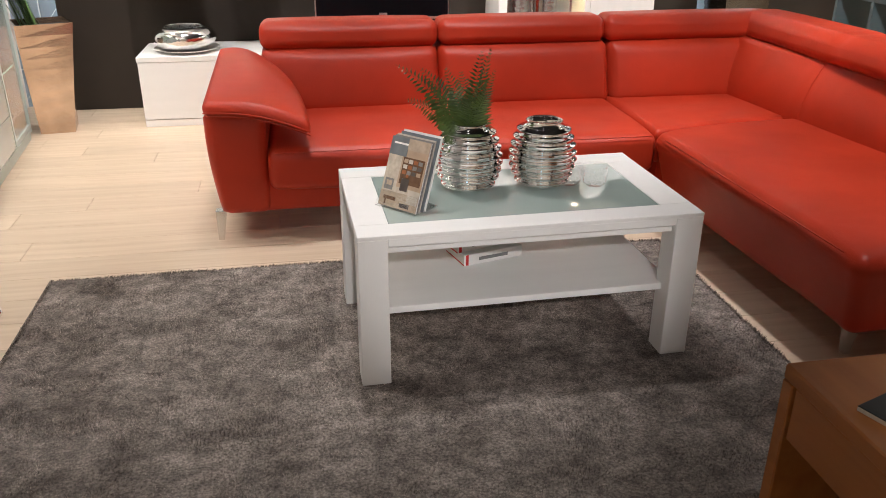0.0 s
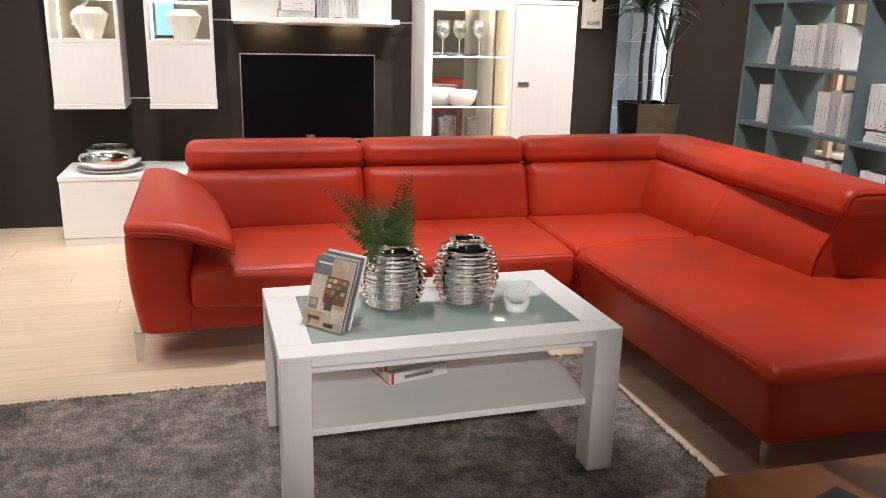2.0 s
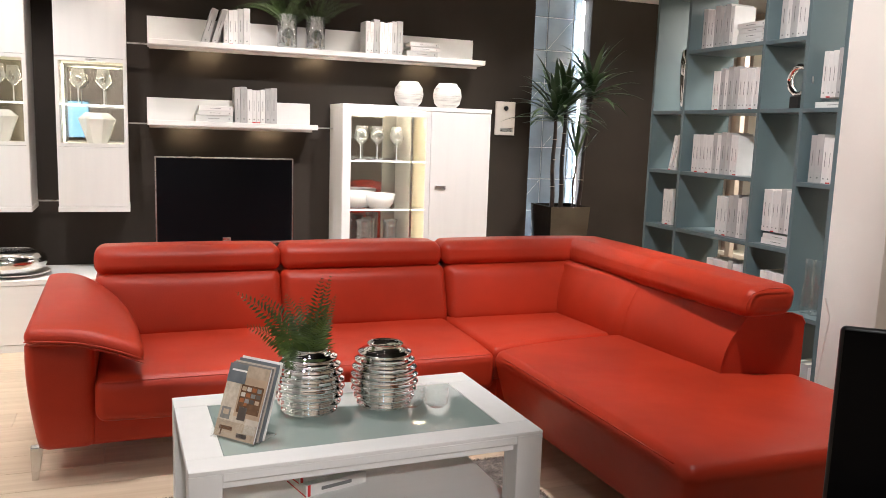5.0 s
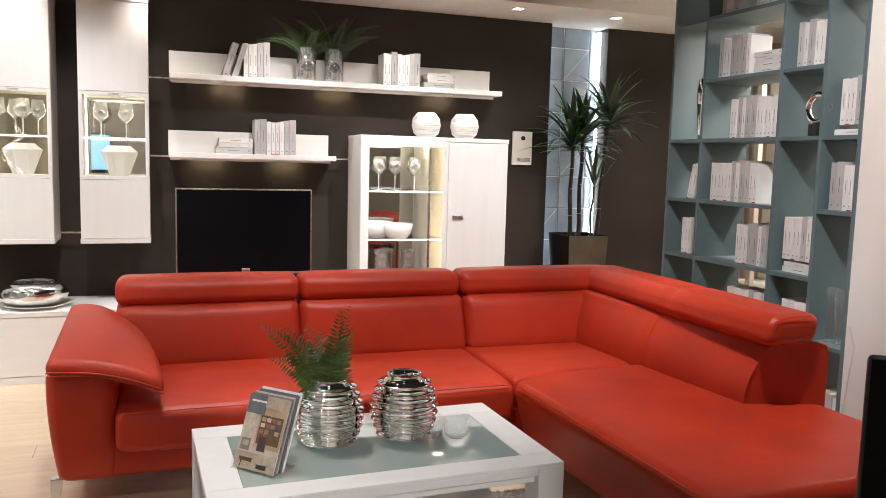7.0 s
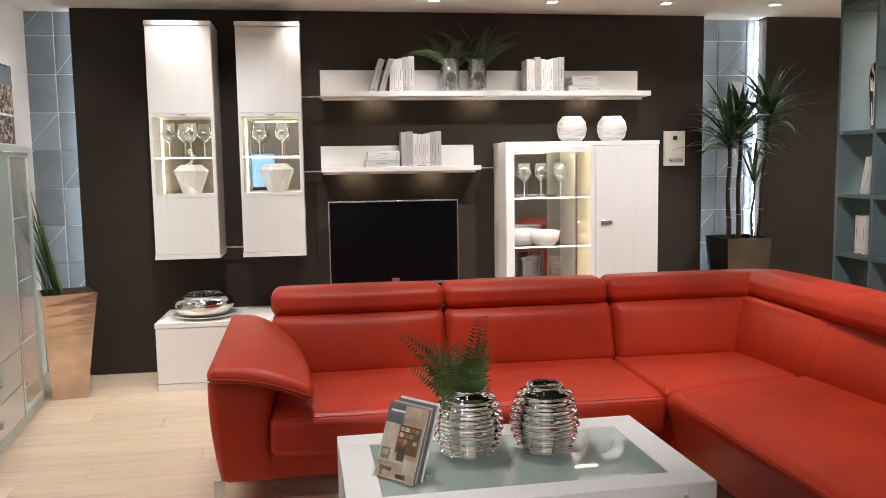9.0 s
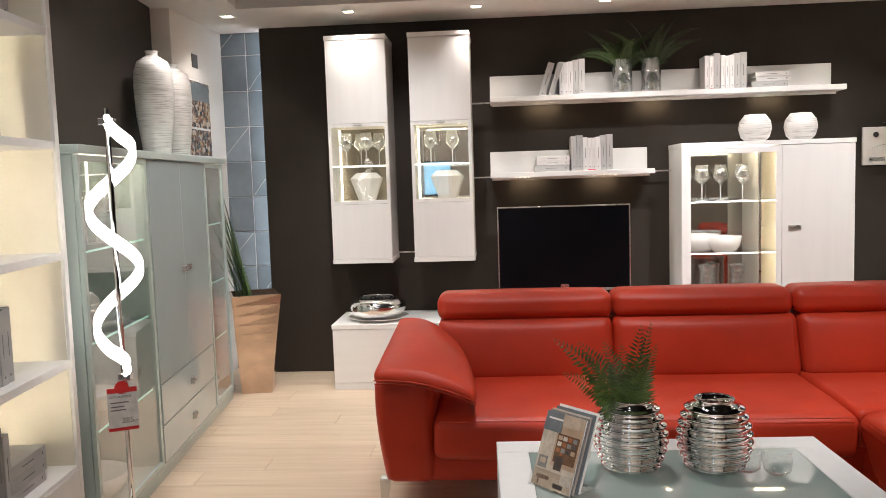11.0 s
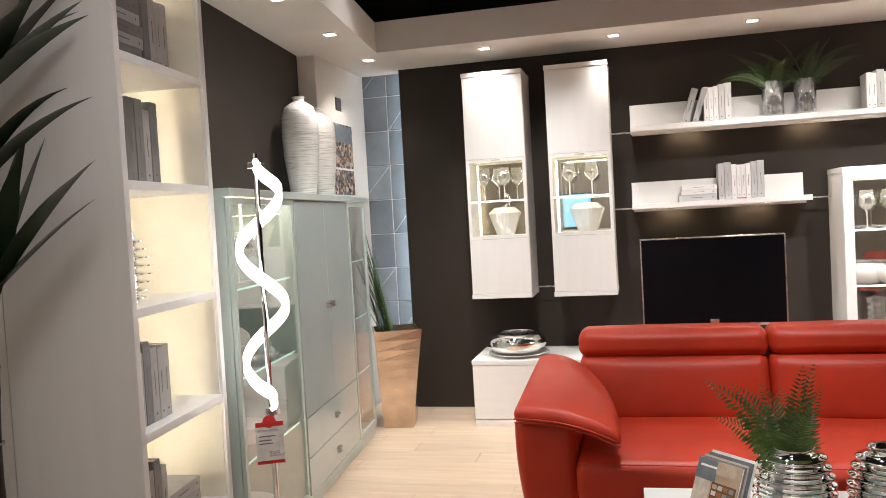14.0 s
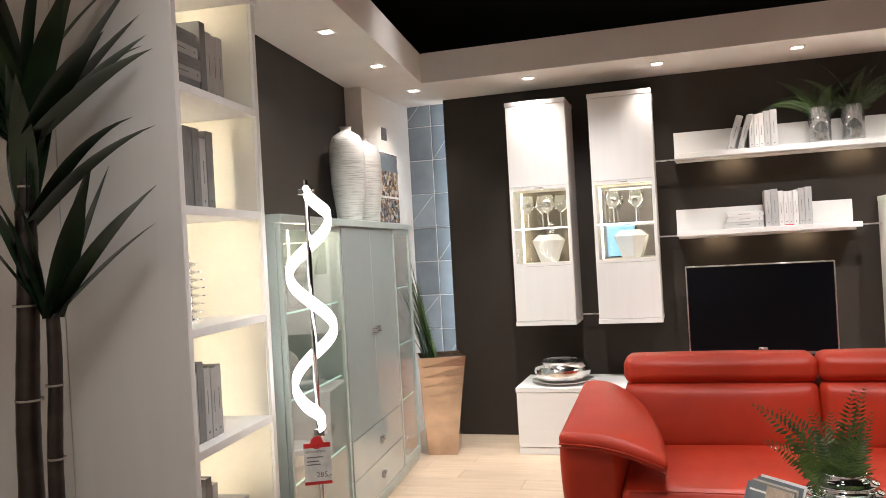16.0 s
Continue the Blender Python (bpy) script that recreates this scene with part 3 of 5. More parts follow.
def side_back():
    """The backrest along the chaise: a leaning, puffed section drawn along y, cut by a flat end panel with piping."""
    bm, rings, seam = bmesh.new(), [], -2.53
    n = 46
    for i in range(n + 1):
        y = -1.80 - 1.425 * i / n
        x0 = 2.505 - 0.085 * (y + 2.47)
        u = (y + 1.80) / (seam + 1.80) if y > seam else (y - seam) / (-3.225 - seam)
        puff = 0.020 * max(0.0, math.sin(math.pi * min(0.72, u) / (1.44 if y < seam else 1.0))) ** 0.6 if 0 < u < 1 else 0.020 * (u >= 1)
        pts = []
        for k in range(13):
            z = 0.39 + 0.285 * k / 12
            f = k / 12
            pts.append((x0 + 0.012 + 0.085 * f * f - puff * (0.35 + 0.65 * math.sin(math.pi * f)), z))
        for a in (25, 50, 75, 90):
            pts.append((x0 + 0.097 + 0.04 * (1 - math.cos(radians(a))) - puff * 0.3, 0.675 + 0.03 * math.sin(radians(a))))
        pts += [(2.86, 0.705), (2.905, 0.69), (2.92, 0.66), (2.92, 0.39)]
        rings.append([(px, y - (0.075 * (px - 2.576) / 0.316 if i > n - 4 else 0) * (i - n + 4) / 4, pz) for px, pz in pts])
    loops = [[bm.verts.new(p) for p in r] for r in rings]
    m = len(loops[0])
    for p, q in zip(loops, loops[1:]):
        for k in range(m):
            bm.faces.new((p[k], p[(k + 1) % m], q[(k + 1) % m], q[k]))
    bm.faces.new(loops[0][::-1])
    body = part("backrest", bm, LEATHER, sofa, smooth=True)
    cap = bmesh.new()
    cap.faces.new([cap.verts.new(p) for p in rings[-1]])
    part("end_panel", cap, LEATHER, body)
    part("piping", tube([(x, y - 0.001, z) for x, y, z in rings[-1][:-1]], 0.0045, 6), LEATHER, body, smooth=True)
    part("piping", tube([(x - 0.001, y, z) for x, y, z in rings[round(n * (seam + 1.80) / -1.425)][1:15]], 0.0028, 6), LEATHER, body, smooth=True)


side_back()
part("back_shell", soft_box(0.09, 2.92, -1.80, -1.60, 0.125, 0.68, 0.03), LEATHER, sofa, smooth=True)
part("side_shell", soft_box(2.74, 2.91, -3.20, -1.62, 0.125, 0.66, 0.03), LEATHER, sofa, smooth=True)


def headrest(x0, x1):
    def lean(x, y, z):
        k = (z - 0.70) / 0.13
        return x, y + 0.035 * k, z
    return part("headrest", soft_box(x0, x1, -1.875, -1.685, 0.695, 0.822, 0.045, (0.004, 0.012, 0.007), 12, lean), LEATHER, sofa, smooth=True)


headrest(0.090, 0.952)
headrest(0.957, 1.820)
headrest(1.825, 2.80)


def headrest_side(y0, y1):
    def lean(x, y, z):
        k = (z - 0.70) / 0.13
        groove = 0.006 * math.exp(-((y + 2.62) / 0.018) ** 2)
        return x + 0.03 * k + (groove if x < 2.7 else 0), y, z - (groove if z > 0.77 else 0)
    return part("headrest", soft_box(2.59, 2.845, y0, y1, 0.698, 0.824, 0.046, (0.010, 0.004, 0.010), 44, lean), LEATHER, sofa, smooth=True)


headrest_side(-3.315, -1.70)
seam_tube([(2.60, -3.312, 0.722), (2.595, -3.316, 0.765), (2.625, -3.316, 0.806), (2.70, -3.316, 0.822), (2.80, -3.316, 0.822)], sofa, 0.0025)
for hx in (0.3, 0.75, 1.15, 1.6, 2.05):
    part("headrest_hinge", tube([(hx, -1.74, 0.66), (hx, -1.75, 0.72)], 0.009, 8), STEEL, sofa, "steel hinge rod")


# arm: a bowed side panel with a slanting pad thrown over it
def arm_warp(x, y, z):
    k = (z - 0.12) / 0.45
    x0 = x - 0.028 * math.sin(min(1, k) * 2.0) if x < 0 else x
    return x0 + (0.012 * (1 - k) if x < 0 else 0), y - 0.02 * math.sin(min(1, max(0, k)) * 2.4) * (1 if y < -2.2 else 0), z


part("arm_panel", soft_box(-0.108, 0.113, -2.535, -1.63, 0.12, 0.575, 0.04, (0.004, 0.01, 0), 10, arm_warp), LEATHER, sofa, smooth=True)


def pad_warp(x, y, z):
    u, v, w = (x + 0.15) / 0.44, (y + 2.61) / 0.66, z
    p = [Vector(q) for q in ((-0.128, -2.60, 0.608), (0.298, -2.635, 0.515), (-0.097, -1.91, 0.708), (0.100, -1.90, 0.640))]
    lo = p[0].lerp(p[1], u)
    hi = p[2].lerp(p[3], u)
    b = lo.lerp(hi, v)
    b.x += 0.055 * u * math.sin(math.pi * min(1.0, max(0.0, v)) * 0.9)
    crown = 0.060 * math.sin(math.pi * min(1, max(0, u * 0.9 + 0.02))) * (0.55 + 0.45 * math.sin(math.pi * min(1, max(0, v))))
    return b.x, b.y, b.z + w + crown


part("arm_pad", soft_box(-0.15, 0.29, -2.61, -1.95, -0.048, 0.014, 0.030, (0, 0, 0.006), 12, pad_warp), LEATHER, sofa, smooth=True)


edge = [pad_warp(-0.145 + 0.43 * i / 16, -2.612, -0.024) for i in range(17)]
seam_tube(edge, sofa, 0.0035)
seam_tube([(x, y + 0.004, z - 0.016) for x, y, z in edge], sofa, 0.0025)
FOOTM = mat("satin_chrome", (0.72, 0.71, 0.70), 0.22, 1.0, 0.04, 8)


def blade_foot(x, y, dx, dy):
    bm = bmesh.new()
    xa, xb = sorted((x - 0.014 * dx, x + 0.034 * dx))
    ya, yb = sorted((y - 0.012 * dy, y + 0.03 * dy))
    top = [(xa, ya), (xb, ya), (xb, yb), (xa, yb)]
    bot = [(x - 0.012, y - 0.010), (x + 0.012, y - 0.010), (x + 0.012, y + 0.014), (x - 0.012, y + 0.014)]
    a = [bm.verts.new((*p, 0.135)) for p in top]
    b = [bm.verts.new((*p, 0.0)) for p in bot]
    bm.faces.new(a), bm.faces.new(b[::-1])
    for i in range(4):
        j = (i + 1) % 4
        bm.faces.new((a[i], b[i], b[j], a[j]))
    bmesh.ops.bevel(bm, geom=bm.edges, offset=0.002, segments=1, affect="EDGES")
    part("foot", bm, FOOTM, sofa, "satin chrome blade foot")


for fx, fy, dx, dy in ((-0.115, -2.50, 1, 1), (1.985, -3.82, 1, 1), (2.80, -3.82, -1, 1), (0.0, -1.72, 1, -1), (2.80, -1.72, -1, -1)):
    blade_foot(fx, fy, dx, dy)
seam_tube([(0.14, -2.604, 0.408), (0.9, -2.612, 0.410), (1.79, -2.604, 0.408)], sofa, 0.0025)
seam_tube([(1.835, -3.90, 0.412), (1.82, -3.3, 0.416), (1.806, -2.70, 0.414)], sofa, 0.0025)

# ---------------------------------------------------------------- coffee table
TX0, TX1, TY0, TY1, TH = 0.385, 1.444, -3.760, -3.128, 0.505
FZ = 0.014
table = thing("coffee_table", "white lacquered coffee table with sea-green glass inlay and shelf", "coffee table")
for lx in (TX0, TX1 - 0.088):
    for ly in (TY0, TY1 - 0.088):
        part("leg", box(lx, lx + 0.088, ly, ly + 0.088, FZ, TH - 0.0125, 0.002), WHITE, table)
gx0, gx1, gy0, gy1 = 0.487, 1.340, -3.67, -3.235
for a, m_ in (((TX0, TX1, TY0, gy0), WHITE_H), ((TX0, TX1, gy1, TY1), WHITE_H), ((TX0, gx0, gy0, gy1), WHITE), ((gx1, TX1, gy0, gy1), WHITE)):
    part("top_frame", box(*a, TH - 0.012, TH, 0.0015), m_, table)
for ya in (TY0 + 0.0015, TY1 - 0.0215):
    part("rail", box(TX0 + 0.0885, TX1 - 0.0885, ya, ya + 0.02, TH - 0.037, TH - 0.0125, 0.0015), WHITE_H, table)
for xa in (TX0 + 0.0015, TX1 - 0.0215):
    part("rail", box(xa, xa + 0.02, TY0 + 0.0885, TY1 - 0.0885, TH - 0.037, TH - 0.0125, 0.0015), WHITE, table)
part("glass_inlay", box(gx0 + 0.001, gx1 - 0.001, gy0 + 0.001, gy1 - 0.001, TH - 0.012, TH - 0.002, 0.001), FROST, table, "back-painted sea-green glass inlay")
for ya in (TY0 + 0.022, TY1 - 0.042):
    part("apron", box(TX0 + 0.09, TX1 - 0.09, ya, ya + 0.02, TH - 0.063, TH - 0.0125, 0.001), WHITE_H, table)
for xa in (TX0 + 0.022, TX1 - 0.042):
    part("apron", box(xa, xa + 0.02, TY0 + 0.09, TY1 - 0.09, TH - 0.063, TH - 0.0125, 0.001), WHITE, table)
part("lower_shelf", box(TX0 + 0.05, TX1 - 0.05, TY0 + 0.05, TY1 - 0.05, 0.228, 0.250, 0.002), WHITE_H, table)
table.matrix_basis = pose(0.915, -3.444, 0, 0, 0, 1.4) @ pose(-0.915, 3.444, 0)


def beehive_profile(h, rmax, rings):
    pts = [(0, 0), (0.045, 0)]
    steps = rings * 12
    for i in range(steps + 1):
        f = i / steps
        base = 0.052 + (rmax - 0.066) * math.sin(math.pi * (0.12 + 0.765 * f)) ** 0.9
        ridge = 0.5 + 0.5 * math.cos(2 * math.pi * rings * f + math.pi)
        pts.append((base - 0.002 + 0.017 * ridge ** 2.6, 0.004 + f * (h - 0.016)))
    pts += [(0.058, h - 0.006), (0.060, h), (0.054, h), (0.050, h - 0.03), (0.075, h * 0.6), (0.05, 0.02), (0, 0.02)]
    return pts


def beehive(x, y, z, s=1.0, dark=False):
    t = thing("beehive_vase", "ribbed beehive vase of mirror-silver glass on the table", "vase", pose(x, y, z) @ Matrix.Scale(s, 4), "silver beehive vases")
    part("body", lathe(beehive_profile(0.225, 0.118, 8), 56), MERCURY, t, smooth=True)
    part("rim", lathe([(0.054, 0.224), (0.0615, 0.224), (0.063, 0.227), (0.0615, 0.230), (0.054, 0.230), (0.0525, 0.227), (0.054, 0.224)], 56), CHROME, t, smooth=True)
    return t


beehive(0.787, -3.400, TH, 0.95)
beehive(1.035, -3.405, TH, 0.95)


def frond(length, pairs, width, droop, mat_, parent, m, roll=0.0, slim=0.58):
    """A pinnate fern frond that rises along z and bends towards +x; roll turns its leaf plane about its rib."""
    bm = bmesh.new()
    pts = []
    for i in range(pairs + 1):
        f = i / pairs
        a = droop * f ** 1.4
        pts.append((length * f * math.sin(a), 0, length * f * math.cos(a)))
    tube(pts, [0.0022 * (1 - 0.8 * i / pairs) for i in range(pairs + 1)], 4, bm, False)
    cr, sr = math.cos(radians(roll)), math.sin(radians(roll))
    for i in range(3, pairs):
        f = i / pairs
        w = width * min(1.0, 0.35 + 4.5 * f) * (1.0 - f) ** 0.85 * 1.2 * random.uniform(0.9, 1.08) + 0.003
        p, q = Vector(pts[i]), Vector(pts[i + 1])
        d = (q - p).normalized()
        flat = Vector((d.z, 0, -d.x))
        out = Vector((0, cr, 0)) + flat * sr
        for s in (-1, 1):
            tip = p + out * s * w + d * w * 0.5 + Vector((random.uniform(-1, 1), random.uniform(-1, 1), random.uniform(-1.2, 0.2))) * w * 0.12
            nrm = out.cross(d)
            wid = length / pairs * slim * min(1.0, 0.22 + 1.5 * (1 - f))
            mid = p.lerp(tip, 0.42)
            a, b = bm.verts.new(p), bm.verts.new(tip)
            c1, c2 = bm.verts.new(mid + d * wid + nrm * 0.002), bm.verts.new(mid - d * wid + nrm * 0.002)
            bm.faces.new((a, c1, b)), bm.faces.new((a, b, c2))
    ob = part("frond", bm, mat_, parent)
    ob.matrix_basis = m
    return ob


fern = thing("fern_bunch", "bunch of green artificial fern fronds in a silver vase", "fern", pose(0.787, -3.400, TH + 0.12))
random.seed(7)
for az, tilt, ln, dr in ((183, 24, 0.47, 0.26), (176, 17, 0.40, 0.22), (192, 31, 0.36, 0.30), (170, 8, 0.36, 0.14), (2, 8, 0.43, 0.06), (-12, 3, 0.42, 0.06),
                         (12, 13, 0.35, 0.10), (262, 8, 0.28, 0.25), (310, 9, 0.30, 0.2), (100, 6, 0.33, 0.2)):
    frond(ln * 0.79, 27, 0.070, dr, FERN, fern, pose(0, 0, 0, 0, tilt, az), 72 * abs(math.cos(radians(az))) * random.choice((1, 0.75)), 0.62)

# brochure holder with leaning leaflets
ad = math.degrees(math.atan2(-3.635 + 3.521, 0.579 - 0.477))
stand = thing("brochure_holder", "clear acrylic holder with leaning furniture brochures", "brochure holder", pose(0.477, -3.52, TH, 0, 0, ad))
tiltm = pose(0, 0.0, 0.004, -20, 0, 0)
W, Hh = 0.150, 0.215
ob = part("back_plate", box(-0.004, W + 0.004, 0.028, 0.031, 0, Hh * 0.8, 0.001), GLASS, stand)
ob.matrix_basis = tiltm
ob = part("front_lip", box(-0.004, W + 0.004, -0.006, -0.003, 0, 0.05, 0.001), GLASS, stand)
ob.matrix_basis = tiltm
part("base_plate", box(-0.004, W + 0.004, -0.01, 0.11, 0, 0.003, 0.001), GLASS, stand)
PIC = {k: mat("print_" + k, c, 0.3, 0, 0.10, 25) for k, c in dict(warm=(0.26, 0.13, 0.07), pale=(0.46, 0.40, 0.34), grey=(0.12, 0.135, 0.15), dark=(0.06, 0.045, 0.04), tan=(0.36, 0.25, 0.17), white=(0.75, 0.74, 0.72)).items()}
PIC |= {k: mat("print_" + k, c, 0.25, 0, 0.10, 60) for k, c in dict(cream=(0.50, 0.43, 0.35), brown=(0.13, 0.07, 0.04), rust=(0.30, 0.11, 0.045), sand=(0.42, 0.33, 0.25), smoke=(0.20, 0.19, 0.18)).items()}
PHOTO_B = photo("print_shelves", ((0.20, 0.10, 0.05), (0.05, 0.04, 0.035), (0.40, 0.28, 0.18), (0.55, 0.48, 0.40), (0.14, 0.13, 0.13)), 40)
# the cover photograph: a shelf wall, an armchair and a low table, as printed areas
COVER = [(0, 1, 0, 0.84, "cream"), (0.36, 1, 0.30, 0.84, "tan"), (0.40, 0.95, 0.36, 0.74, "brown"), (0, 1, 0, 0.22, "sand"),
         (0.05, 0.28, 0.24, 0.40, "smoke"), (0.10, 0.24, 0.30, 0.37, "sand"), (0.46, 0.66, 0.26, 0.44, "dark"), (0.70, 0.98, 0.10, 0.30, "pale"),
         (0.10, 0.42, 0.10, 0.15, "brown"), (0.14, 0.18, 0.02, 0.10, "brown"), (0.55, 0.80, 0.03, 0.09, "dark"), (0.55, 0.62, 0.46, 0.56, "rust")]
COVER += [(0.43 + 0.125 * (n % 4), 0.53 + 0.125 * (n % 4), 0.50 + 0.08 * (n // 4), 0.555 + 0.08 * (n // 4), ("rust", "tan", "smoke", "pale", "dark")[n * 7 % 5]) for n in range(12)]
for k in range(5):
    b = thing("brochure", "glossy furniture brochure with a living-room photograph", "brochure", stand.matrix_basis @ pose((0.0, 0.002, 0.004, 0.012, 0.016)[k], 0.002 + 0.0065 * k, 0.005 + 0.001 * k, -22, 0, 0), "brochures in the holder")
    hgt = Hh + (0.0, 0.002, 0.004, 0.010, 0.014)[k]
    part("page_block", box(0, W, 0.0, 0.005, 0, hgt, 0.0008), PIC[("white", "smoke", "pale", "grey", "white")[k]], b)
    if k == 0:
        for n, (u0, u1, v0, v1, key) in enumerate(COVER):
            part("photo", box(u0 * W, u1 * W, -0.0004 - 0.00006 * n, 0.0, v0 * hgt, v1 * hgt, 0), PIC[key], b)
        part("masthead", box(0, 0.45 * W, -0.0024, 0.0, 0.74 * hgt, hgt, 0), PIC["grey"], b)
        part("photo_top", box(0.45 * W, W, -0.0022, 0.0, 0.84 * hgt, hgt, 0), PIC["sand"], b)
        part("title_bar", box(0.08 * W, 0.45 * W, -0.0028, -0.001, 0.90 * hgt, 0.925 * hgt, 0), PIC["white"], b)


# ---------------------------------------------------------------- books
def make_book(w, d, h, grey, red=False):
    """A closed book standing at the origin, its spine towards -y: w thick, d deep, h high."""
    t = thing("book", ("shade-darkened grey" if grey is None else "grey" if grey else "white") + " dust-jacketed book with a printed spine", "book", None, "display books")
    jacket = PAPER_SHADE if grey is None else PAPER_G if grey else PAPER_W
    bm = box(0, w, 0, 0.003, 0, h, 0.001)
    box(0, 0.002, 0.003, d, 0, h, 0, bm), box(w - 0.002, w, 0.003, d, 0, h, 0, bm)
    part("cover", bm, jacket, t)
    part("page_block", box(0.0022, w - 0.0022, 0.0032, d - 0.004, 0.003, h - 0.004, 0), PAGES, t)
    part("title_bar", box(w * 0.46, w * 0.55, -0.0005, 0.0, h * 0.36, h * 0.68, 0), INK, t)
    part("publisher_mark", box(w * 0.38, w * 0.62, -0.0005, 0.0, h * 0.09, h * 0.12, 0), INK, t)
    if red:
        part("head_band", box(0.0, w, -0.0006, 0.0, 0.0, h * 0.03, 0), RED, t)
    return t


# grey jacket darkened: the shade on the bookcase spines is in the colour
PAPER_SHADE = mat("shaded_grey_dust_jacket", (0.20, 0.195, 0.19), 0.5, 0, 0.08, 9, per_object=0.15)
BOOKS = [make_book(0.030, 0.15, 0.225, False), make_book(0.036, 0.155, 0.235, True), make_book(0.026, 0.15, 0.22, False, True), make_book(0.042, 0.16, 0.24, True), make_book(0.048, 0.17, 0.27, None), make_book(0.040, 0.165, 0.265, None)]
used_books = [False] * 6


def put_book(kind, m):
    if not used_books[kind]:
        used_books[kind] = True
        BOOKS[kind].matrix_basis = m
        return BOOKS[kind]
    return copy_thing(BOOKS[kind], m)


BW = (0.030, 0.036, 0.026, 0.042, 0.048, 0.040)


def book_row(m, kinds, lean=0.0):
    """Books side by side along the frame's x; lean in degrees for the whole row."""
    x = 0.0
    for k in kinds:
        put_book(k, m @ pose(x, random.uniform(0, 0.006), 0, 0, lean, 0))
        x += (BW[k] + 0.002) / math.cos(radians(lean))
    return x


def book_pile(m, kinds):
    """Books lying flat on one another, spines towards -y."""
    z = 0.0
    for k in kinds:
        put_book(k, m @ pose(0.24 + random.uniform(-0.008, 0.008), random.uniform(0, 0.006), z, 0, -90, 0))
        z += BW[k] + 0.0008
    return z


# two paperbacks on the table's lower shelf
for k, (bx, by, rz, z) in enumerate(((0.764, -3.468, 15, 0.250), (0.745, -3.445, 18, 0.2885))):
    t = thing("paperback", "thick white paperback with a red edge on the shelf", "book", pose(bx, by, z, 0, 0, rz), "paperbacks on the shelf")
    part("cover", box(0, 0.22, 0.0, 0.135, 0, 0.0028, 0), PAPER_W, t)
    part("cover", box(0, 0.22, 0.0, 0.135, 0.0352, 0.038, 0), PAPER_W, t)
    part("spine", box(0, 0.22, -0.003, 0.0, 0, 0.038, 0.0008), PAPER_W, t)
    part("page_block", box(0.001, 0.214, 0.0, 0.13, 0.0028, 0.0352, 0), PAGES, t)
    part("edge_band", box(-0.0015, 0.0, -0.003, 0.135, 0.0, 0.004, 0), RED, t, "red edge band")
    part("title_bar", box(0.055, 0.165, -0.0036, -0.003, 0.012, 0.024, 0), INK, t)
    part("red_stripe", box(0.006, 0.016, -0.0036, -0.003, 0.0, 0.038, 0), RED, t)


def tumbler(x, y, z, r=0.036, h=0.085):
    t = thing("drinking_glass", "small clear drinking glass", "glass", pose(x, y, z))
    part("body", lathe([(0, 0.001), (r * 0.6, 0.0), (r * 0.92, 0.012), (r, 0.04), (r * 0.97, h)], 28), GLASS_T, t, smooth=True)
    return t


for o in stand.children:
    o.visible_shadow = False
tumbler(1.205, -3.45, TH, 0.042, 0.07)
tumbler(1.125, -3.425, TH, 0.042, 0.07)

cord = thing("power_cord", "thin white cord hanging behind the sofa end", "cord")
part("cord", tube([(2.96, -3.36, 0.78), (2.975, -3.38, 0.70), (2.965, -3.37, 0.55), (2.955, -3.35, 0.30), (2.96, -3.33, 0.003)], 0.004, 6), PLASTER, cord)


# ---------------------------------------------------------------- wall unit
def wine_glass(m, s=1.0, group="wine glasses"):
    t = thing("wine_glass", "clear stemmed wine glass on a glass shelf", "wine glass", m, group)
    bowl = [(0.004, 0.095), (0.020, 0.106), (0.043, 0.134), (0.0465, 0.141), (0.045, 0.150), (0.033, 0.215), (0.032, 0.215), (0.044, 0.150), (0.042, 0.136), (0.018, 0.109), (0, 0.1)]
    part("bowl", lathe([(r * s, z * s) for r, z in bowl], 24), GLASS_W, t, smooth=True)
    part("stem", lathe([(0, 0.0985 * s), (0.004 * s, 0.095 * s), (0.0035 * s, 0.012 * s), (0.008 * s, 0.006 * s), (0, 0.005 * s)], 12), GLASS_S, t, smooth=True)
    part("foot", lathe([(0, 0.006 * s), (0.012 * s, 0.004 * s), (0.035 * s, 0.002 * s), (0.035 * s, 0.0), (0, 0.0)], 24), GLASS_S, t, smooth=True)
    return t


def facet_bowl(m):
    """White six-sided faceted vase, widest near its rim."""
    t = thing("faceted_vase", "white ceramic faceted vase with a sharp shoulder", "vase", m, "faceted vases")
    bm = lathe([(0, 0.0), (0.062, 0.0), (0.118, 0.155), (0.072, 0.195), (0.066, 0.195), (0.108, 0.155), (0.055, 0.008), (0, 0.008)], 8)
    part("body", bm, CERAMIC, t)
    return t


GLASS_S = whitened(glass("stem_glass", (0.95, 0.96, 0.955), 0.04, 0.6), 0.45)
LEDS = glow("cabinet_led", (1.0, 0.89, 0.72), 48)
LEDV = glow("niche_side_led", (1.0, 0.90, 0.70), 12)
LEDE = glow("shelf_edge_glow", (1.0, 0.96, 0.88), 2.6)


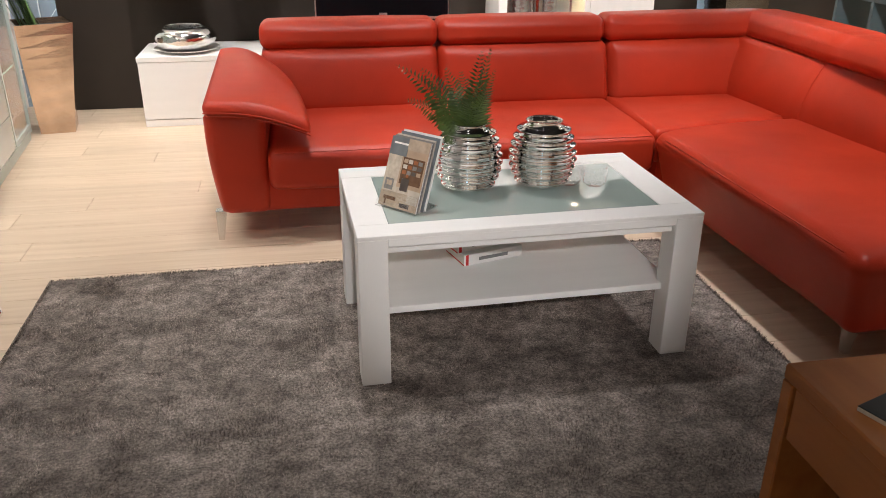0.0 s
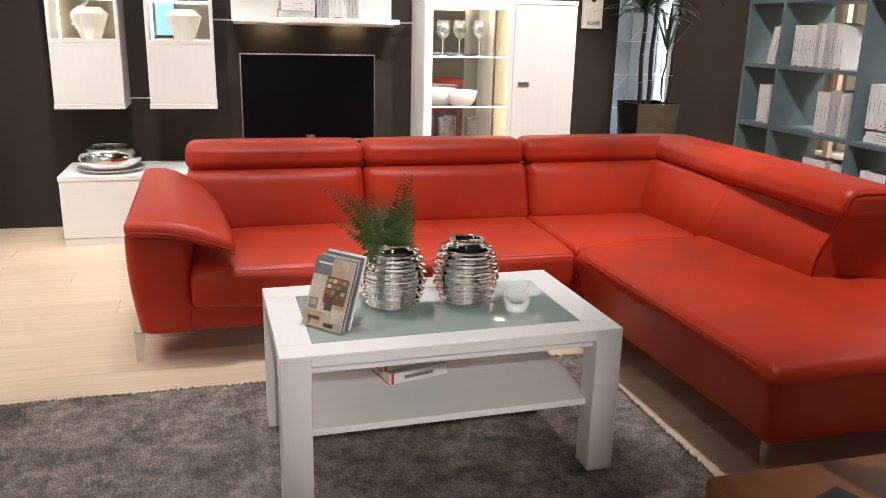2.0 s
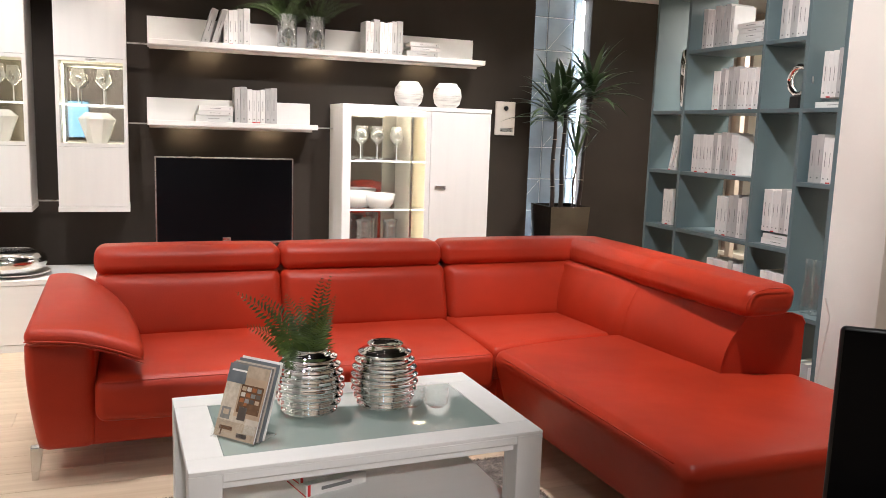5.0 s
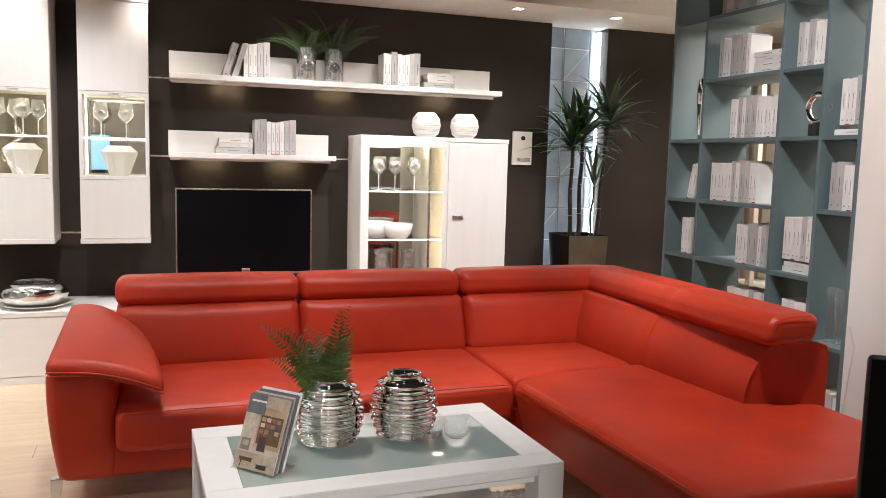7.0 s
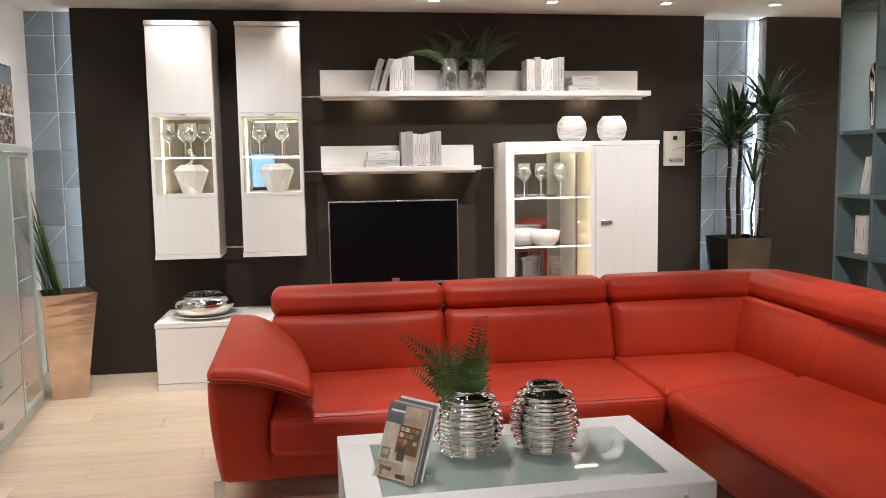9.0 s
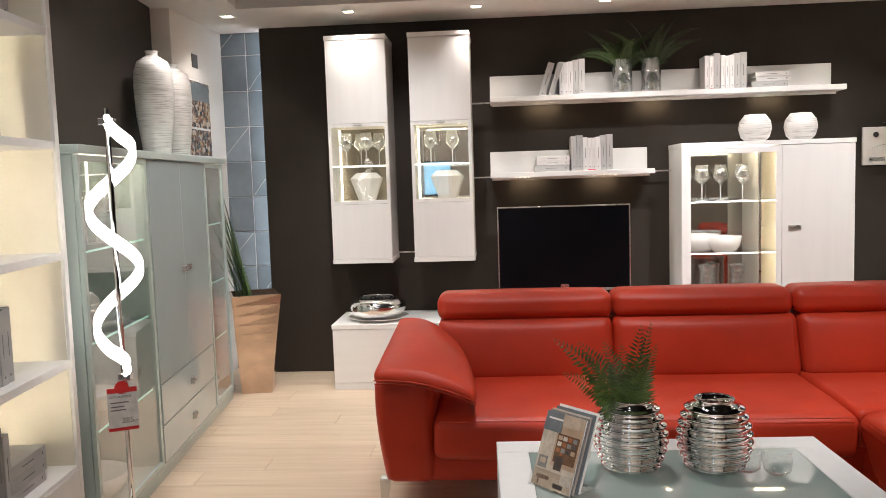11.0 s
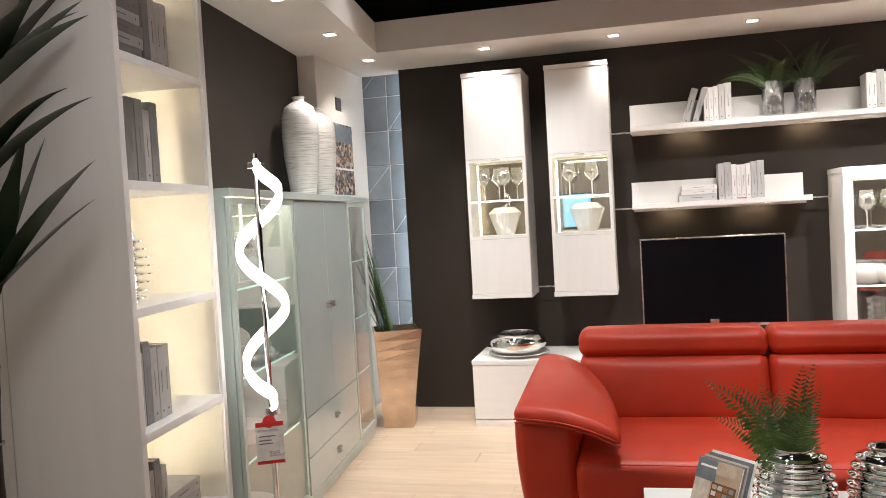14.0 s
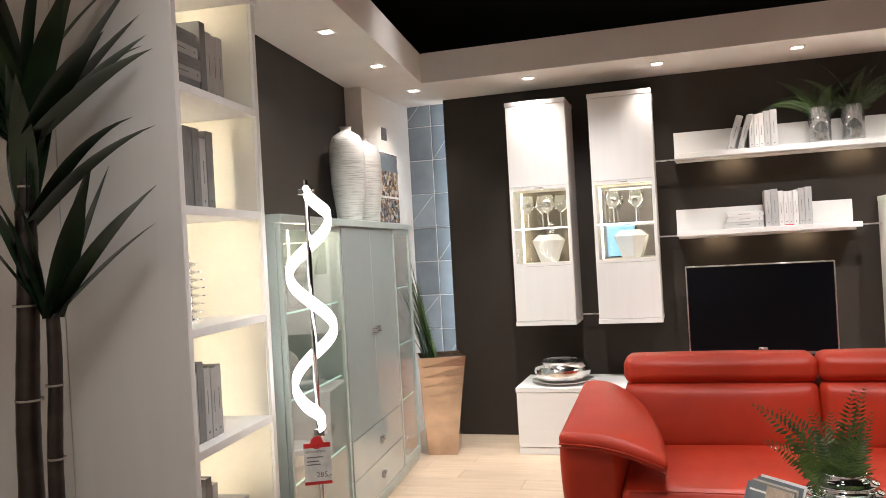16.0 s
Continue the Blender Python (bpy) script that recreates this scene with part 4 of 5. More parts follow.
def hanging_cabinet(x0, glasses, back):
    w, z0, z1, d = 0.410, 0.839, 2.379, 0.37
    t = thing("wall_cabinet", "tall white wall-hung cabinet with a lit glass niche", "cabinet", pose(x0, 0, 0), "hanging cabinets")
    n0, n1 = 1.245, 1.790
    part("top_board", box(-0.003, w + 0.003, -d - 0.004, -0.003, z1 - 0.03, z1, 0.0015), WHITE_H, t)
    part("bottom_board", box(-0.003, w + 0.003, -d - 0.004, -0.003, z0, z0 + 0.03, 0.0015), WHITE_H, t)
    for xa in (0.0, w - 0.018):
        part("side_panel", box(xa, xa + 0.018, -d + 0.02, -0.003, z0 + 0.03, z1 - 0.03, 0.001), WHITE, t)
    part("upper_door", box(0.001, w - 0.001, -d, -d + 0.019, n1 + 0.002, z1 - 0.033, 0.0015), WHITE, t)
    part("lower_door", box(0.001, w - 0.001, -d, -d + 0.019, z0 + 0.033, n0 - 0.002, 0.0015), WHITE, t)
    part("niche_floor", box(0.018, w - 0.018, -d + 0.02, -0.02, n0, n0 + 0.018, 0), CREAM, t)
    part("niche_top", box(0.018, w - 0.018, -d + 0.02, -0.02, n1 - 0.018, n1, 0), CREAM, t)
    part("mirror_back", box(0.0182, w - 0.0182, -0.02, -0.014, n0 - 0.02, n1 + 0.02, 0), back, t, "smoky mirror back panel")
    bm = bmesh.new()
    f = 0.022
    for a in ((0.001, f, n0, n1), (w - f, w - 0.001, n0, n1), (f, w - f, n0, n0 + f), (f, w - f, n1 - f, n1)):
        box(a[0], a[1], -d, -d + 0.018, a[2], a[3], 0, bm)
    door = part("glass_door", bm, WHITE, t, "white framed glass door")
    p = part("pane", box(f, w - f, -d + 0.007, -d + 0.011, n0 + f, n1 - f, 0), GLASS, door)
    p.visible_shadow = False
    part("door_pull", box(w / 2 - 0.03, w / 2 + 0.03, -d - 0.006, -d, n1 - 0.014, n1 - 0.006, 0.001), STEEL, door)
    sh = part("glass_shelf", box(0.02, w - 0.02, -d + 0.03, -0.025, 1.498, 1.506, 0.001), GLASS, t)
    part("shelf_led", box(0.02, w - 0.02, -d + 0.024, -d + 0.030, 1.497, 1.507, 0), LEDE, t, "glowing shelf edge")
    part("top_led", box(0.06, w - 0.06, -d + 0.022, -d + 0.034, n1 - 0.021, n1 - 0.018, 0), LEDS, t, "warm LED strip")
    for sx in (0.0185, w - 0.0225):
        part("side_led", box(sx, sx + 0.004, -0.060, -0.030, n0 + 0.025, n1 - 0.03, 0), LEDV, t, "warm LED strip")
    for gx, gy in glasses:
        wine_glass(pose(x0 + gx, gy, 1.5065), 1.05)
    facet_bowl(pose(x0 + w / 2 + 0.02, -0.19, n0 + 0.0185, 0, 0, 22.5))
    return t


hanging_cabinet(-0.735, ((0.10, -0.25), (0.18, -0.12), (0.24, -0.26), (0.31, -0.13)), DIM_BACK)
hanging_cabinet(-0.172, ((0.12, -0.2), (0.27, -0.2)), MIRROR)


LEDU = glow("under_shelf_led", (1.0, 0.80, 0.52), 34)


def wall_board(x0, x1, zb, zt, leds):
    t = thing("wall_shelf", "white wall shelf board with an upstand and lamps below", "shelf")
    part("upstand", box(x0, x1, -0.022, -0.002, zb, zt, 0.001), WHITE_H, t)
    part("board", box(x0, x1 + 0.012, -0.25, -0.002, zb - 0.035, zb, 0.002), WHITE_H, t)
    for lx in leds:
        part("under_lamp", box(lx - 0.10, lx + 0.10, -0.075, -0.05, zb - 0.040, zb - 0.0355, 0), LEDU, t, "slim warm lamp bar")
    part("lamp_cover", box(x0 + 0.01, x1, -0.110, -0.104, zb - 0.052, zb - 0.0355, 0), WHITE_H, t)
    return t


wall_board(0.368, 2.716, 1.943, 2.109, (0.75, 1.5, 2.3))
wall_board(0.358, 1.462, 1.427, 1.577, (0.62, 1.15))
rods = ((0.240, 0.368, 1.918), (0.240, 0.358, 1.40), (1.475, 1.614, 1.408), (-0.322, -0.172, 0.885))
for xa, xb, z in rods:
    t = thing("connecting_rod", "thin steel rod joining the wall furniture", "rod", None, "connecting rods")
    part("rod", box(xa, xb, -0.10, -0.092, z - 0.005, z + 0.005, 0), STEEL, t)

# television on the lowboard
tv = thing("television", "black flat television with a thin silver frame", "television")
part("housing", box(0.41, 1.295, -0.225, -0.19, 0.64, 1.18, 0.004), BLACK, tv)
bm = bmesh.new()
for a in ((0.396, 1.306, 1.182, 1.190), (0.396, 1.306, 0.60, 0.616), (0.396, 0.404, 0.616, 1.182), (1.298, 1.306, 0.616, 1.182)):
    box(a[0], a[1], -0.236, -0.19, a[2], a[3], 0.001, bm)
part("frame", bm, STEEL, tv)
part("screen", box(0.404, 1.298, -0.232, -0.226, 0.616, 1.182, 0), SCREEN, tv)
part("logo_plate", box(0.825, 0.88, -0.242, -0.234, 0.612, 0.645, 0.002), STEEL, tv, "small silver plate")
part("neck", box(0.80, 0.90, -0.235, -0.20, 0.46, 0.612, 0.003), STEEL, tv)
part("stand_plate", box(0.62, 1.08, -0.34, -0.10, 0.446, 0.458, 0.003), STEEL, tv)

# lowboard in three units under one top
for i, (xa, xb) in enumerate(((-0.728, 0.02), (0.022, 0.77), (0.772, 1.53))):
    t = thing("lowboard", "low white lacquered media cabinet against the wall", "lowboard", None, "lowboard units")
    part("body", box(xa, xb, -0.52, -0.003, 0.045, 0.412, 0.001), WHITE_H, t)
    part("plinth", box(xa, xb, -0.535, -0.02, 0.0, 0.044, 0.001), WHITE_H, t)
    part("front_flap", box(xa + 0.001, xb - 0.001, -0.54, -0.521, 0.048, 0.41, 0.0015), WHITE_H, t)
top = thing("worktop", "white lacquered worktop across the low media cabinets", "worktop")
part("board", box(-0.732, 1.533, -0.544, -0.003, 0.4125, 0.445, 0.002), WHITE_H, top)

plate = thing("plate", "round white ceramic plate under a silver bowl", "plate", pose(-0.44, -0.33, 0.4455))
part("disc", lathe([(0, 0.006), (0.12, 0.006), (0.205, 0.024), (0.208, 0.022), (0.13, 0.0), (0, 0.0)], 48), CERAMIC, plate, smooth=True)
bowl = thing("silver_bowl", "squat mirror-silver glass bowl on a white plate", "bowl", pose(-0.45, -0.33, 0.4525))
bm = lathe([(0, 0.0), (0.10, 0.0), (0.175, 0.03), (0.203, 0.075), (0.192, 0.115), (0.158, 0.142), (0.132, 0.148), (0.124, 0.143), (0.150, 0.125), (0.178, 0.08), (0.14, 0.03), (0, 0.012)], 48)
part("body", bm, hammered("hammered_silver", (0.90, 0.90, 0.89), 0.10), bowl, smooth=True)

# highboard with glass door
hb = thing("highboard", "white highboard with a lit glass door and a plain door", "cabinet")
X0, X1, D, ZT = 1.616, 2.726, 0.40, 1.582
part("top_board", box(X0 - 0.003, X1 + 0.003, -D - 0.004, -0.003, ZT - 0.03, ZT, 0.0015), WHITE_H, hb)
part("bottom_board", box(X0, X1, -D, -0.003, 0.05, 0.08, 0.001), WHITE_H, hb)
part("plinth", box(X0, X1, -D + 0.01, -0.02, 0, 0.05, 0.001), WHITE_H, hb)
part("side_panel", box(X0, X0 + 0.02, -D + 0.02, -0.003, 0.08, ZT - 0.03, 0.001), WHITE, hb)
part("side_panel", box(X1 - 0.02, X1, -D + 0.02, -0.003, 0.08, ZT - 0.03, 0.001), WHITE, hb)
part("partition", box(2.245, 2.262, -D + 0.02, -0.02, 0.08, ZT - 0.03, 0), CREAM, hb)
part("inner_partition", box(2.118, 2.126, -D + 0.03, -0.02, 0.08, ZT - 0.03, 0), CREAM, hb)
part("mirror_back", box(X0 + 0.02, 2.118, -0.02, -0.012, 0.08, ZT - 0.03, 0), MIRROR, hb, "smoky mirror back panel")
part("cream_back", box(2.126, X1 - 0.02, -0.024, -0.012, 0.08, ZT - 0.03, 0), CREAM, hb)
pd = part("plain_door", box(2.262, X1 - 0.001, -D, -D + 0.019, 0.083, ZT - 0.033, 0.0015), WHITE, hb)
part("handle", box(2.30, 2.382, -D - 0.012, -D, 0.995, 1.025, 0.002), STEEL, pd, "short brushed steel handle")
bm = bmesh.new()
fw = 0.03
for a in ((X0 + 0.001, X0 + 0.058, 0.083, ZT - 0.033), (2.225, 2.259, 0.083, ZT - 0.033), (X0 + 0.058, 2.225, 0.083, 0.12), (X0 + 0.058, 2.225, ZT - 0.075, ZT - 0.033)):
    box(a[0], a[1], -D, -D + 0.018, a[2], a[3], 0, bm)
gd = part("glass_door", bm, WHITE, hb, "white framed glass door")
p = part("pane", box(X0 + 0.058, 2.225, -D + 0.007, -D + 0.011, 0.12, ZT - 0.075, 0), GLASS, gd)
p.visible_shadow = False
part("door_stile", box(2.119, 2.127, -D - 0.001, -D + 0.017, 0.12, ZT - 0.075, 0), STEEL, gd)
for sz in (1.185, 0.84, 0.50):
    part("glass_shelf", box(X0 + 0.021, 2.243, -D + 0.045, -0.025, sz, sz + 0.009, 0.001), GLASS, hb)
    part("shelf_led", box(X0 + 0.06, 2.243, -D + 0.038, -D + 0.044, sz, sz + 0.009, 0), LEDE, hb, "glowing shelf edge")
part("top_led", box(X0 + 0.06, 2.20, -D + 0.05, -D + 0.065, ZT - 0.038, ZT - 0.031, 0), LEDS, hb, "warm LED strip")
part("side_led", box(2.236, 2.244, -D + 0.03, -D + 0.038, 0.15, ZT - 0.09, 0), LEDS, hb, "warm LED strip")
part("lock_bar", box(2.14, 2.21, -0.20, -0.19, 1.0, 1.006, 0), STEEL, hb)
for gx in (1.675, 1.785, 1.915, 2.045):
    wine_glass(pose(gx, -0.24 + 0.03 * math.sin(gx * 30), 1.1945), 1.12)


def deep_bowl(x, y, z, r, h):
    t = thing("serving_bowl", "round white ceramic serving bowl on a glass shelf", "bowl", pose(x, y, z), "white bowls")
    part("body", lathe([(0, 0), (r * 0.62, 0), (r * 0.86, h * 0.35), (r, h), (r * 0.96, h), (r * 0.8, h * 0.35), (r * 0.5, 0.012), (0, 0.012)], 40), CERAMIC, t, smooth=True)


deep_bowl(1.78, -0.18, 0.8495, 0.125, 0.115)
deep_bowl(1.925, -0.27, 0.8495, 0.115, 0.105)
for cx, cy in ((1.69, -0.20), (1.80, -0.29), (1.87, -0.17), (2.01, -0.27)):
    t = thing("silver_tumbler", "ribbed silver glass tumbler on the cabinet shelf", "tumbler", pose(cx, cy, 0.5095), "silver tumblers")
    prof = [(0, 0), (0.045, 0)] + [(0.048 + 0.003 * math.sin(k * 1.6), 0.01 + 0.009 * k) for k in range(26)] + [(0.055, 0.255), (0.050, 0.255), (0.044, 0.02), (0, 0.02)]
    part("body", lathe(prof, 32), GLASS_C, t, smooth=True)


def round_vase(x, y):
    t = thing("round_vase", "squat round white vase with fine grey rings", "vase", pose(x, y, ZT + 0.0005), "round ringed vases")
    prof = [(0, 0), (0.062, 0), (0.092, 0.03), (0.106, 0.085), (0.098, 0.135), (0.070, 0.172), (0.066, 0.178), (0.058, 0.178), (0.06, 0.17), (0.09, 0.13), (0.097, 0.085), (0.05, 0.015), (0, 0.015)]
    part("body", lathe(prof, 44), STRIPE, t, smooth=True)


round_vase(2.134, -0.25)
round_vase(2.432, -0.25)

panel = thing("wall_panel", "white wall control panel with a black button", "control panel")
part("housing", box(2.934, 3.101, -0.022, -0.002, 1.40, 1.662, 0.003), PLASTER, panel)
b = part("button", lathe([(0, 0.0), (0.018, 0.0), (0.018, 0.006), (0.012, 0.008), (0, 0.008)], 20), BLACK, panel, "round black button")
b.matrix_basis = pose(3.02, -0.022, 1.61, 90, 0, 0)
part("name_strip", box(2.975, 3.085, -0.0245, -0.022, 1.425, 1.455, 0.001), STEEL, panel)

# books and vases on the wall shelves
Z1, Z2 = 1.9435, 1.4275
random.seed(11)
book_row(pose(0.70, -0.20, Z1), (3,), 18)
book_row(pose(0.765, -0.20, Z1), (1,), 18)
book_row(pose(0.845, -0.20, Z1), (0, 2, 0, 1, 3))
book_row(pose(1.82, -0.20, Z1), (0, 2, 3, 0, 2, 0, 1, 3))
book_pile(pose(2.135, -0.20, Z1), (3, 0, 0))
book_pile(pose(0.67, -0.20, Z2), (3, 0, 0))
book_row(pose(0.915, -0.21, Z2), (1, 3, 0, 2, 2, 0, 1, 3))

random.seed(5)
for i, vx in enumerate((1.275, 1.47)):
    v = thing("glass_cylinder_vase", "thick clear glass cylinder vase on the wall shelf", "vase", pose(vx, -0.15, Z1), "cylinder vases")
    part("body", lathe([(0, 0.001), (0.062, 0), (0.068, 0.012), (0.068, 0.225), (0.062, 0.225), (0.062, 0.03), (0, 0.028)], 36), GLASS_C, v, smooth=True)
    f = thing("fern_bunch", "bunch of dark green fern fronds in a glass vase", "fern", pose(vx, -0.15, Z1 + 0.02), "shelf ferns")
    part("stems", tube([(0, 0, 0), (0.01, 0, 0.2)], 0.012, 6), FERN, f)
    for k in range(10):
        az = ((180, 165, 195, 150, 0, 20, 270, 90, 185, 340) if i == 0 else (0, 15, 345, 30, 180, 200, 270, 90, 5, 160))[k] + random.uniform(-12, 12)
        frond(random.uniform(0.30, 0.44), 34, 0.055, random.uniform(0.2, 0.8), FERN_D, f, pose(0, 0, 0.14, 0, random.uniform(8, 46), az), 50 * abs(math.cos(radians(az))), 0.46)

# a blue display on the far wall of the hall, seen in the cabinet's mirror
dsp = thing("wall_display", "bright blue display screen on the far hall wall", "display")
part("housing", box(-1.0, -0.42, -8.998, -8.95, 1.10, 1.72, 0.003), BLACK, dsp)
part("screen", box(-0.98, -0.44, -8.949, -8.945, 1.12, 1.70, 0), glow("blue_display", (0.10, 0.46, 0.75), 2.4), dsp, "glowing blue screen")


# ---------------------------------------------------------------- glass cabinet along the side wall
def place_left(ob):
    ob.matrix_basis = LEFT @ ob.matrix_basis
    return ob


gc = place_left(thing("display_cabinet", "wide mint-grey glass display cabinet with doors and drawers", "display cabinet"))
GD, GH = 0.365, 1.572
ya, yb, yc, yd = 0.0, -0.44, -1.435, -2.215
part("plinth", box(-GD, -0.012, yd, ya, 0, 0.05, 0.001), MINT_D, gc)
part("floor_board", box(-GD, 0.0, yd, ya, 0.05, 0.072, 0.001), MINT_D, gc)
part("top_board", box(-GD - 0.004, 0.012, yd - 0.01, ya + 0.035, GH - 0.034, GH, 0.002), MINT_D, gc)
part("back_board", box(-GD, -GD + 0.012, yd, ya, 0.072, GH - 0.034, 0), MINT_D, gc)
for y in (yb, yc, yd + 0.018):
    part("upright", box(-GD + 0.012, -0.02, y - 0.018, y, 0.072, GH - 0.034, 0.001), MINT_D, gc)
ym = (yb + yc) / 2
for y0, y1, kn in ((yc + 0.002, ym - 0.0015, ym - 0.045), (ym + 0.0015, yb - 0.02, ym + 0.045)):
    d = part("door", box(-0.018, 0.0, y0, y1, 0.462, GH - 0.038, 0.0015), MINT, gc, "mint-grey lacquered glass door")
    part("knob", box(0.0, 0.022, kn - 0.017, kn + 0.017, 0.955, 0.99, 0.002), STEEL, d, "square steel knob")
for z0, z1 in ((0.262, 0.458), (0.076, 0.258)):
    d = part("drawer_front", box(-0.018, 0.0, yc + 0.002, yb - 0.02, z0, z1, 0.0015), MINT, gc, "mint-grey lacquered glass drawer")
    part("knob", box(0.0, 0.022, ym - 0.017, ym + 0.017, (z0 + z1) / 2 - 0.017, (z0 + z1) / 2 + 0.017, 0.002), STEEL, d, "square steel knob")
for (y0, y1) in ((yc - 0.02, yd), (yb - 0.0, ya)):
    lo, hi = min(y0, y1), max(y0, y1)
    bm = bmesh.new()
    for a in ((lo + 0.002, lo + 0.026, 0.076, GH - 0.038), (hi - 0.026, hi - 0.002, 0.076, GH - 0.038), (lo + 0.026, hi - 0.026, 0.076, 0.10), (lo + 0.026, hi - 0.026, GH - 0.062, GH - 0.038)):
        box(-0.016, 0.0, a[0], a[1], a[2], a[3], 0, bm)
    d = part("glass_door", bm, MINT_D, gc, "mint framed glass door")
    p = part("pane", box(-0.010, -0.006, lo + 0.026, hi - 0.026, 0.10, GH - 0.062, 0), GLASS, d)
    p.visible_shadow = False
    for sz in (0.45, 0.80, 1.16):
        part("glass_shelf", box(-GD + 0.014, -0.03, lo + 0.02, hi - 0.02, sz, sz + 0.008, 0.0005), GLASS, gc)
        part("lit_edge", box(-0.03, -0.026, lo + 0.02, hi - 0.02, sz, sz + 0.008, 0), GLASS_E, gc, "green shelf edge with lamp light put in as glow")
    part("top_led", box(-0.09, -0.07, lo + 0.06, hi - 0.06, GH - 0.042, GH - 0.0355, 0), LEDS, gc, "warm LED strip")
p = part("end_pane", box(-GD + 0.02, -0.018, ya - 0.006, ya - 0.002, 0.075, GH - 0.036, 0), GLASS, gc)
p.visible_shadow = False
part("corner_post", box(-0.018, 0.0, ya - 0.02, ya + 0.001, 0.072, GH - 0.034, 0.001), MINT_D, gc)


def in_cabinet(name, label, cat, y, z, prof, material, group, x=-0.19, segs=36):
    t = thing(name, label, cat, LEFT @ pose(x, y, z), group)
    part("body", lathe(prof, segs), material, t, smooth=True)
    return t


DISH = [(0, 0), (0.08, 0), (0.14, 0.05), (0.16, 0.12), (0.152, 0.12), (0.13, 0.05), (0.07, 0.014), (0, 0.014)]
TUREEN = [(0, 0), (0.07, 0), (0.125, 0.05), (0.135, 0.10), (0.12, 0.15), (0.10, 0.17), (0.05, 0.195), (0.018, 0.20), (0.02, 0.225), (0, 0.23)]
STACK = [(0, 0), (0.09, 0), (0.13, 0.015), (0.09, 0.02), (0.13, 0.035), (0.09, 0.04), (0.13, 0.055), (0.09, 0.06), (0.13, 0.075), (0.09, 0.078), (0, 0.07)]
in_cabinet("serving_bowl", "white ceramic bowl in the glass cabinet", "bowl", -1.85, 0.0725, DISH, CERAMIC, "cabinet crockery")
in_cabinet("plate_stack", "stack of white plates in the glass cabinet", "plates", -1.80, 0.4585, STACK, CERAMIC, "cabinet crockery")
in_cabinet("tureen", "white ceramic tureen with a lid in the cabinet", "tureen", -1.95, 0.8085, TUREEN, CERAMIC, "cabinet crockery")
in_cabinet("glass_bowl", "green tinted glass bowl in the cabinet", "bowl", -1.62, 0.4585, DISH, GLASS_T, "cabinet crockery")
in_cabinet("serving_bowl", "white ceramic bowl in the glass cabinet", "bowl", -0.22, 0.0725, DISH, CERAMIC, "cabinet crockery", segs=30)
for gy in (-1.58, -1.68, -1.78, -1.90, -2.02):
    wine_glass(LEFT @ pose(-0.16, gy, 1.1685), 1.05)
for gy in (-0.12, -0.24, -0.33):
    wine_glass(LEFT @ pose(-0.18, gy, 1.1685), 1.0)


def tall_vase(x, y, h, r):
    t = thing("tall_vase", "tall white bottle vase with fine grey rings", "vase", pose(x, y, GH + 0.0008), "tall ringed vases")
    prof = [(0, 0), (0.62, 0), (0.70, 0.04), (0.95, 0.40), (1.0, 0.65), (0.97, 0.80), (0.78, 0.90), (0.40, 0.945), (0.30, 0.955), (0.30, 0.985), (0.36, 1.0), (0.28, 1.0), (0.24, 0.96), (0, 0.94)]
    part("body", lathe([(a * r, b * h) for a, b in prof], 48), STRIPE, t, smooth=True)


tall_vase(-1.535, -1.29, 0.60, 0.108)
tall_vase(-1.525, -1.02, 0.56, 0.10)

poster = thing("wall_poster", "small poster with room photographs on the white pier", "poster", pose(-1.62, 0, 0))
part("sheet", box(0.0005, 0.003, -0.62, -0.16, 1.60, 2.12, 0), PIC["white"], poster)
part("photo", box(0.003, 0.0038, -0.61, -0.17, 1.61, 2.11, 0), PHOTO_B, poster)
for y0, y1, z0, z1, c in ((-0.60, -0.18, 1.98, 2.10, "grey"), (-0.60, -0.18, 1.785, 1.80, "white")):
    part("panel", box(0.0038, 0.0046, y0, y1, z0, z1, 0), PIC[c], poster)
sign = thing("wall_sign", "small dark square sign on the white pier", "sign", pose(-1.62, 0, 0))
part("plate", box(0.0005, 0.006, -0.46, -0.36, 2.20, 2.29, 0.001), PIC["dark"], sign)

# ---------------------------------------------------------------- lit bookcase
LEDB = glow("bookcase_led", (1.0, 0.88, 0.68), 55)
bc = place_left(thing("bookcase", "tall white open bookcase with warm lit shelves", "bookcase"))
by0, by1, bdp, bh = -2.975, -2.35, 0.42, 2.37
part("side_panel", box(-bdp, 0.0, by0, by0 + 0.03, 0, bh, 0.0015), WHITE, bc)
part("side_panel", box(-bdp, 0.0, by1 - 0.03, by1, 0, bh, 0.0015), WHITE, bc)
part("back_panel", box(-bdp, -bdp + 0.012, by0 + 0.03, by1 - 0.03, 0, bh, 0), CREAM, bc)
part("side_lining", box(-bdp + 0.012, -0.012, by1 - 0.034, by1 - 0.0305, 0, bh, 0), CREAM, bc)
part("cornice", box(-bdp - 0.005, 0.012, by0 - 0.008, by1 + 0.008, bh - 0.001, bh + 0.035, 0.002), WHITE, bc)
BZ = (0.03, 0.415, 0.800, 1.185, 1.575, 1.965)
for z in BZ:
    part("shelf_board", box(-bdp + 0.012, -0.004, by0 + 0.03, by1 - 0.03, z - 0.028, z, 0.0015), WHITE, bc)
for z0, z1 in zip(BZ, BZ[1:] + (bh,)):
    part("led_strip", box(-0.39, -0.34, by0 + 0.0305, by0 + 0.035, z0 + 0.02, z1 - 0.05, 0), LEDB, bc, "warm LED strip")
part("toe_drawer", box(-0.02, 0.001, by0 + 0.031, by1 - 0.031, 0.04, 0.40, 0.0015), WHITE, bc)
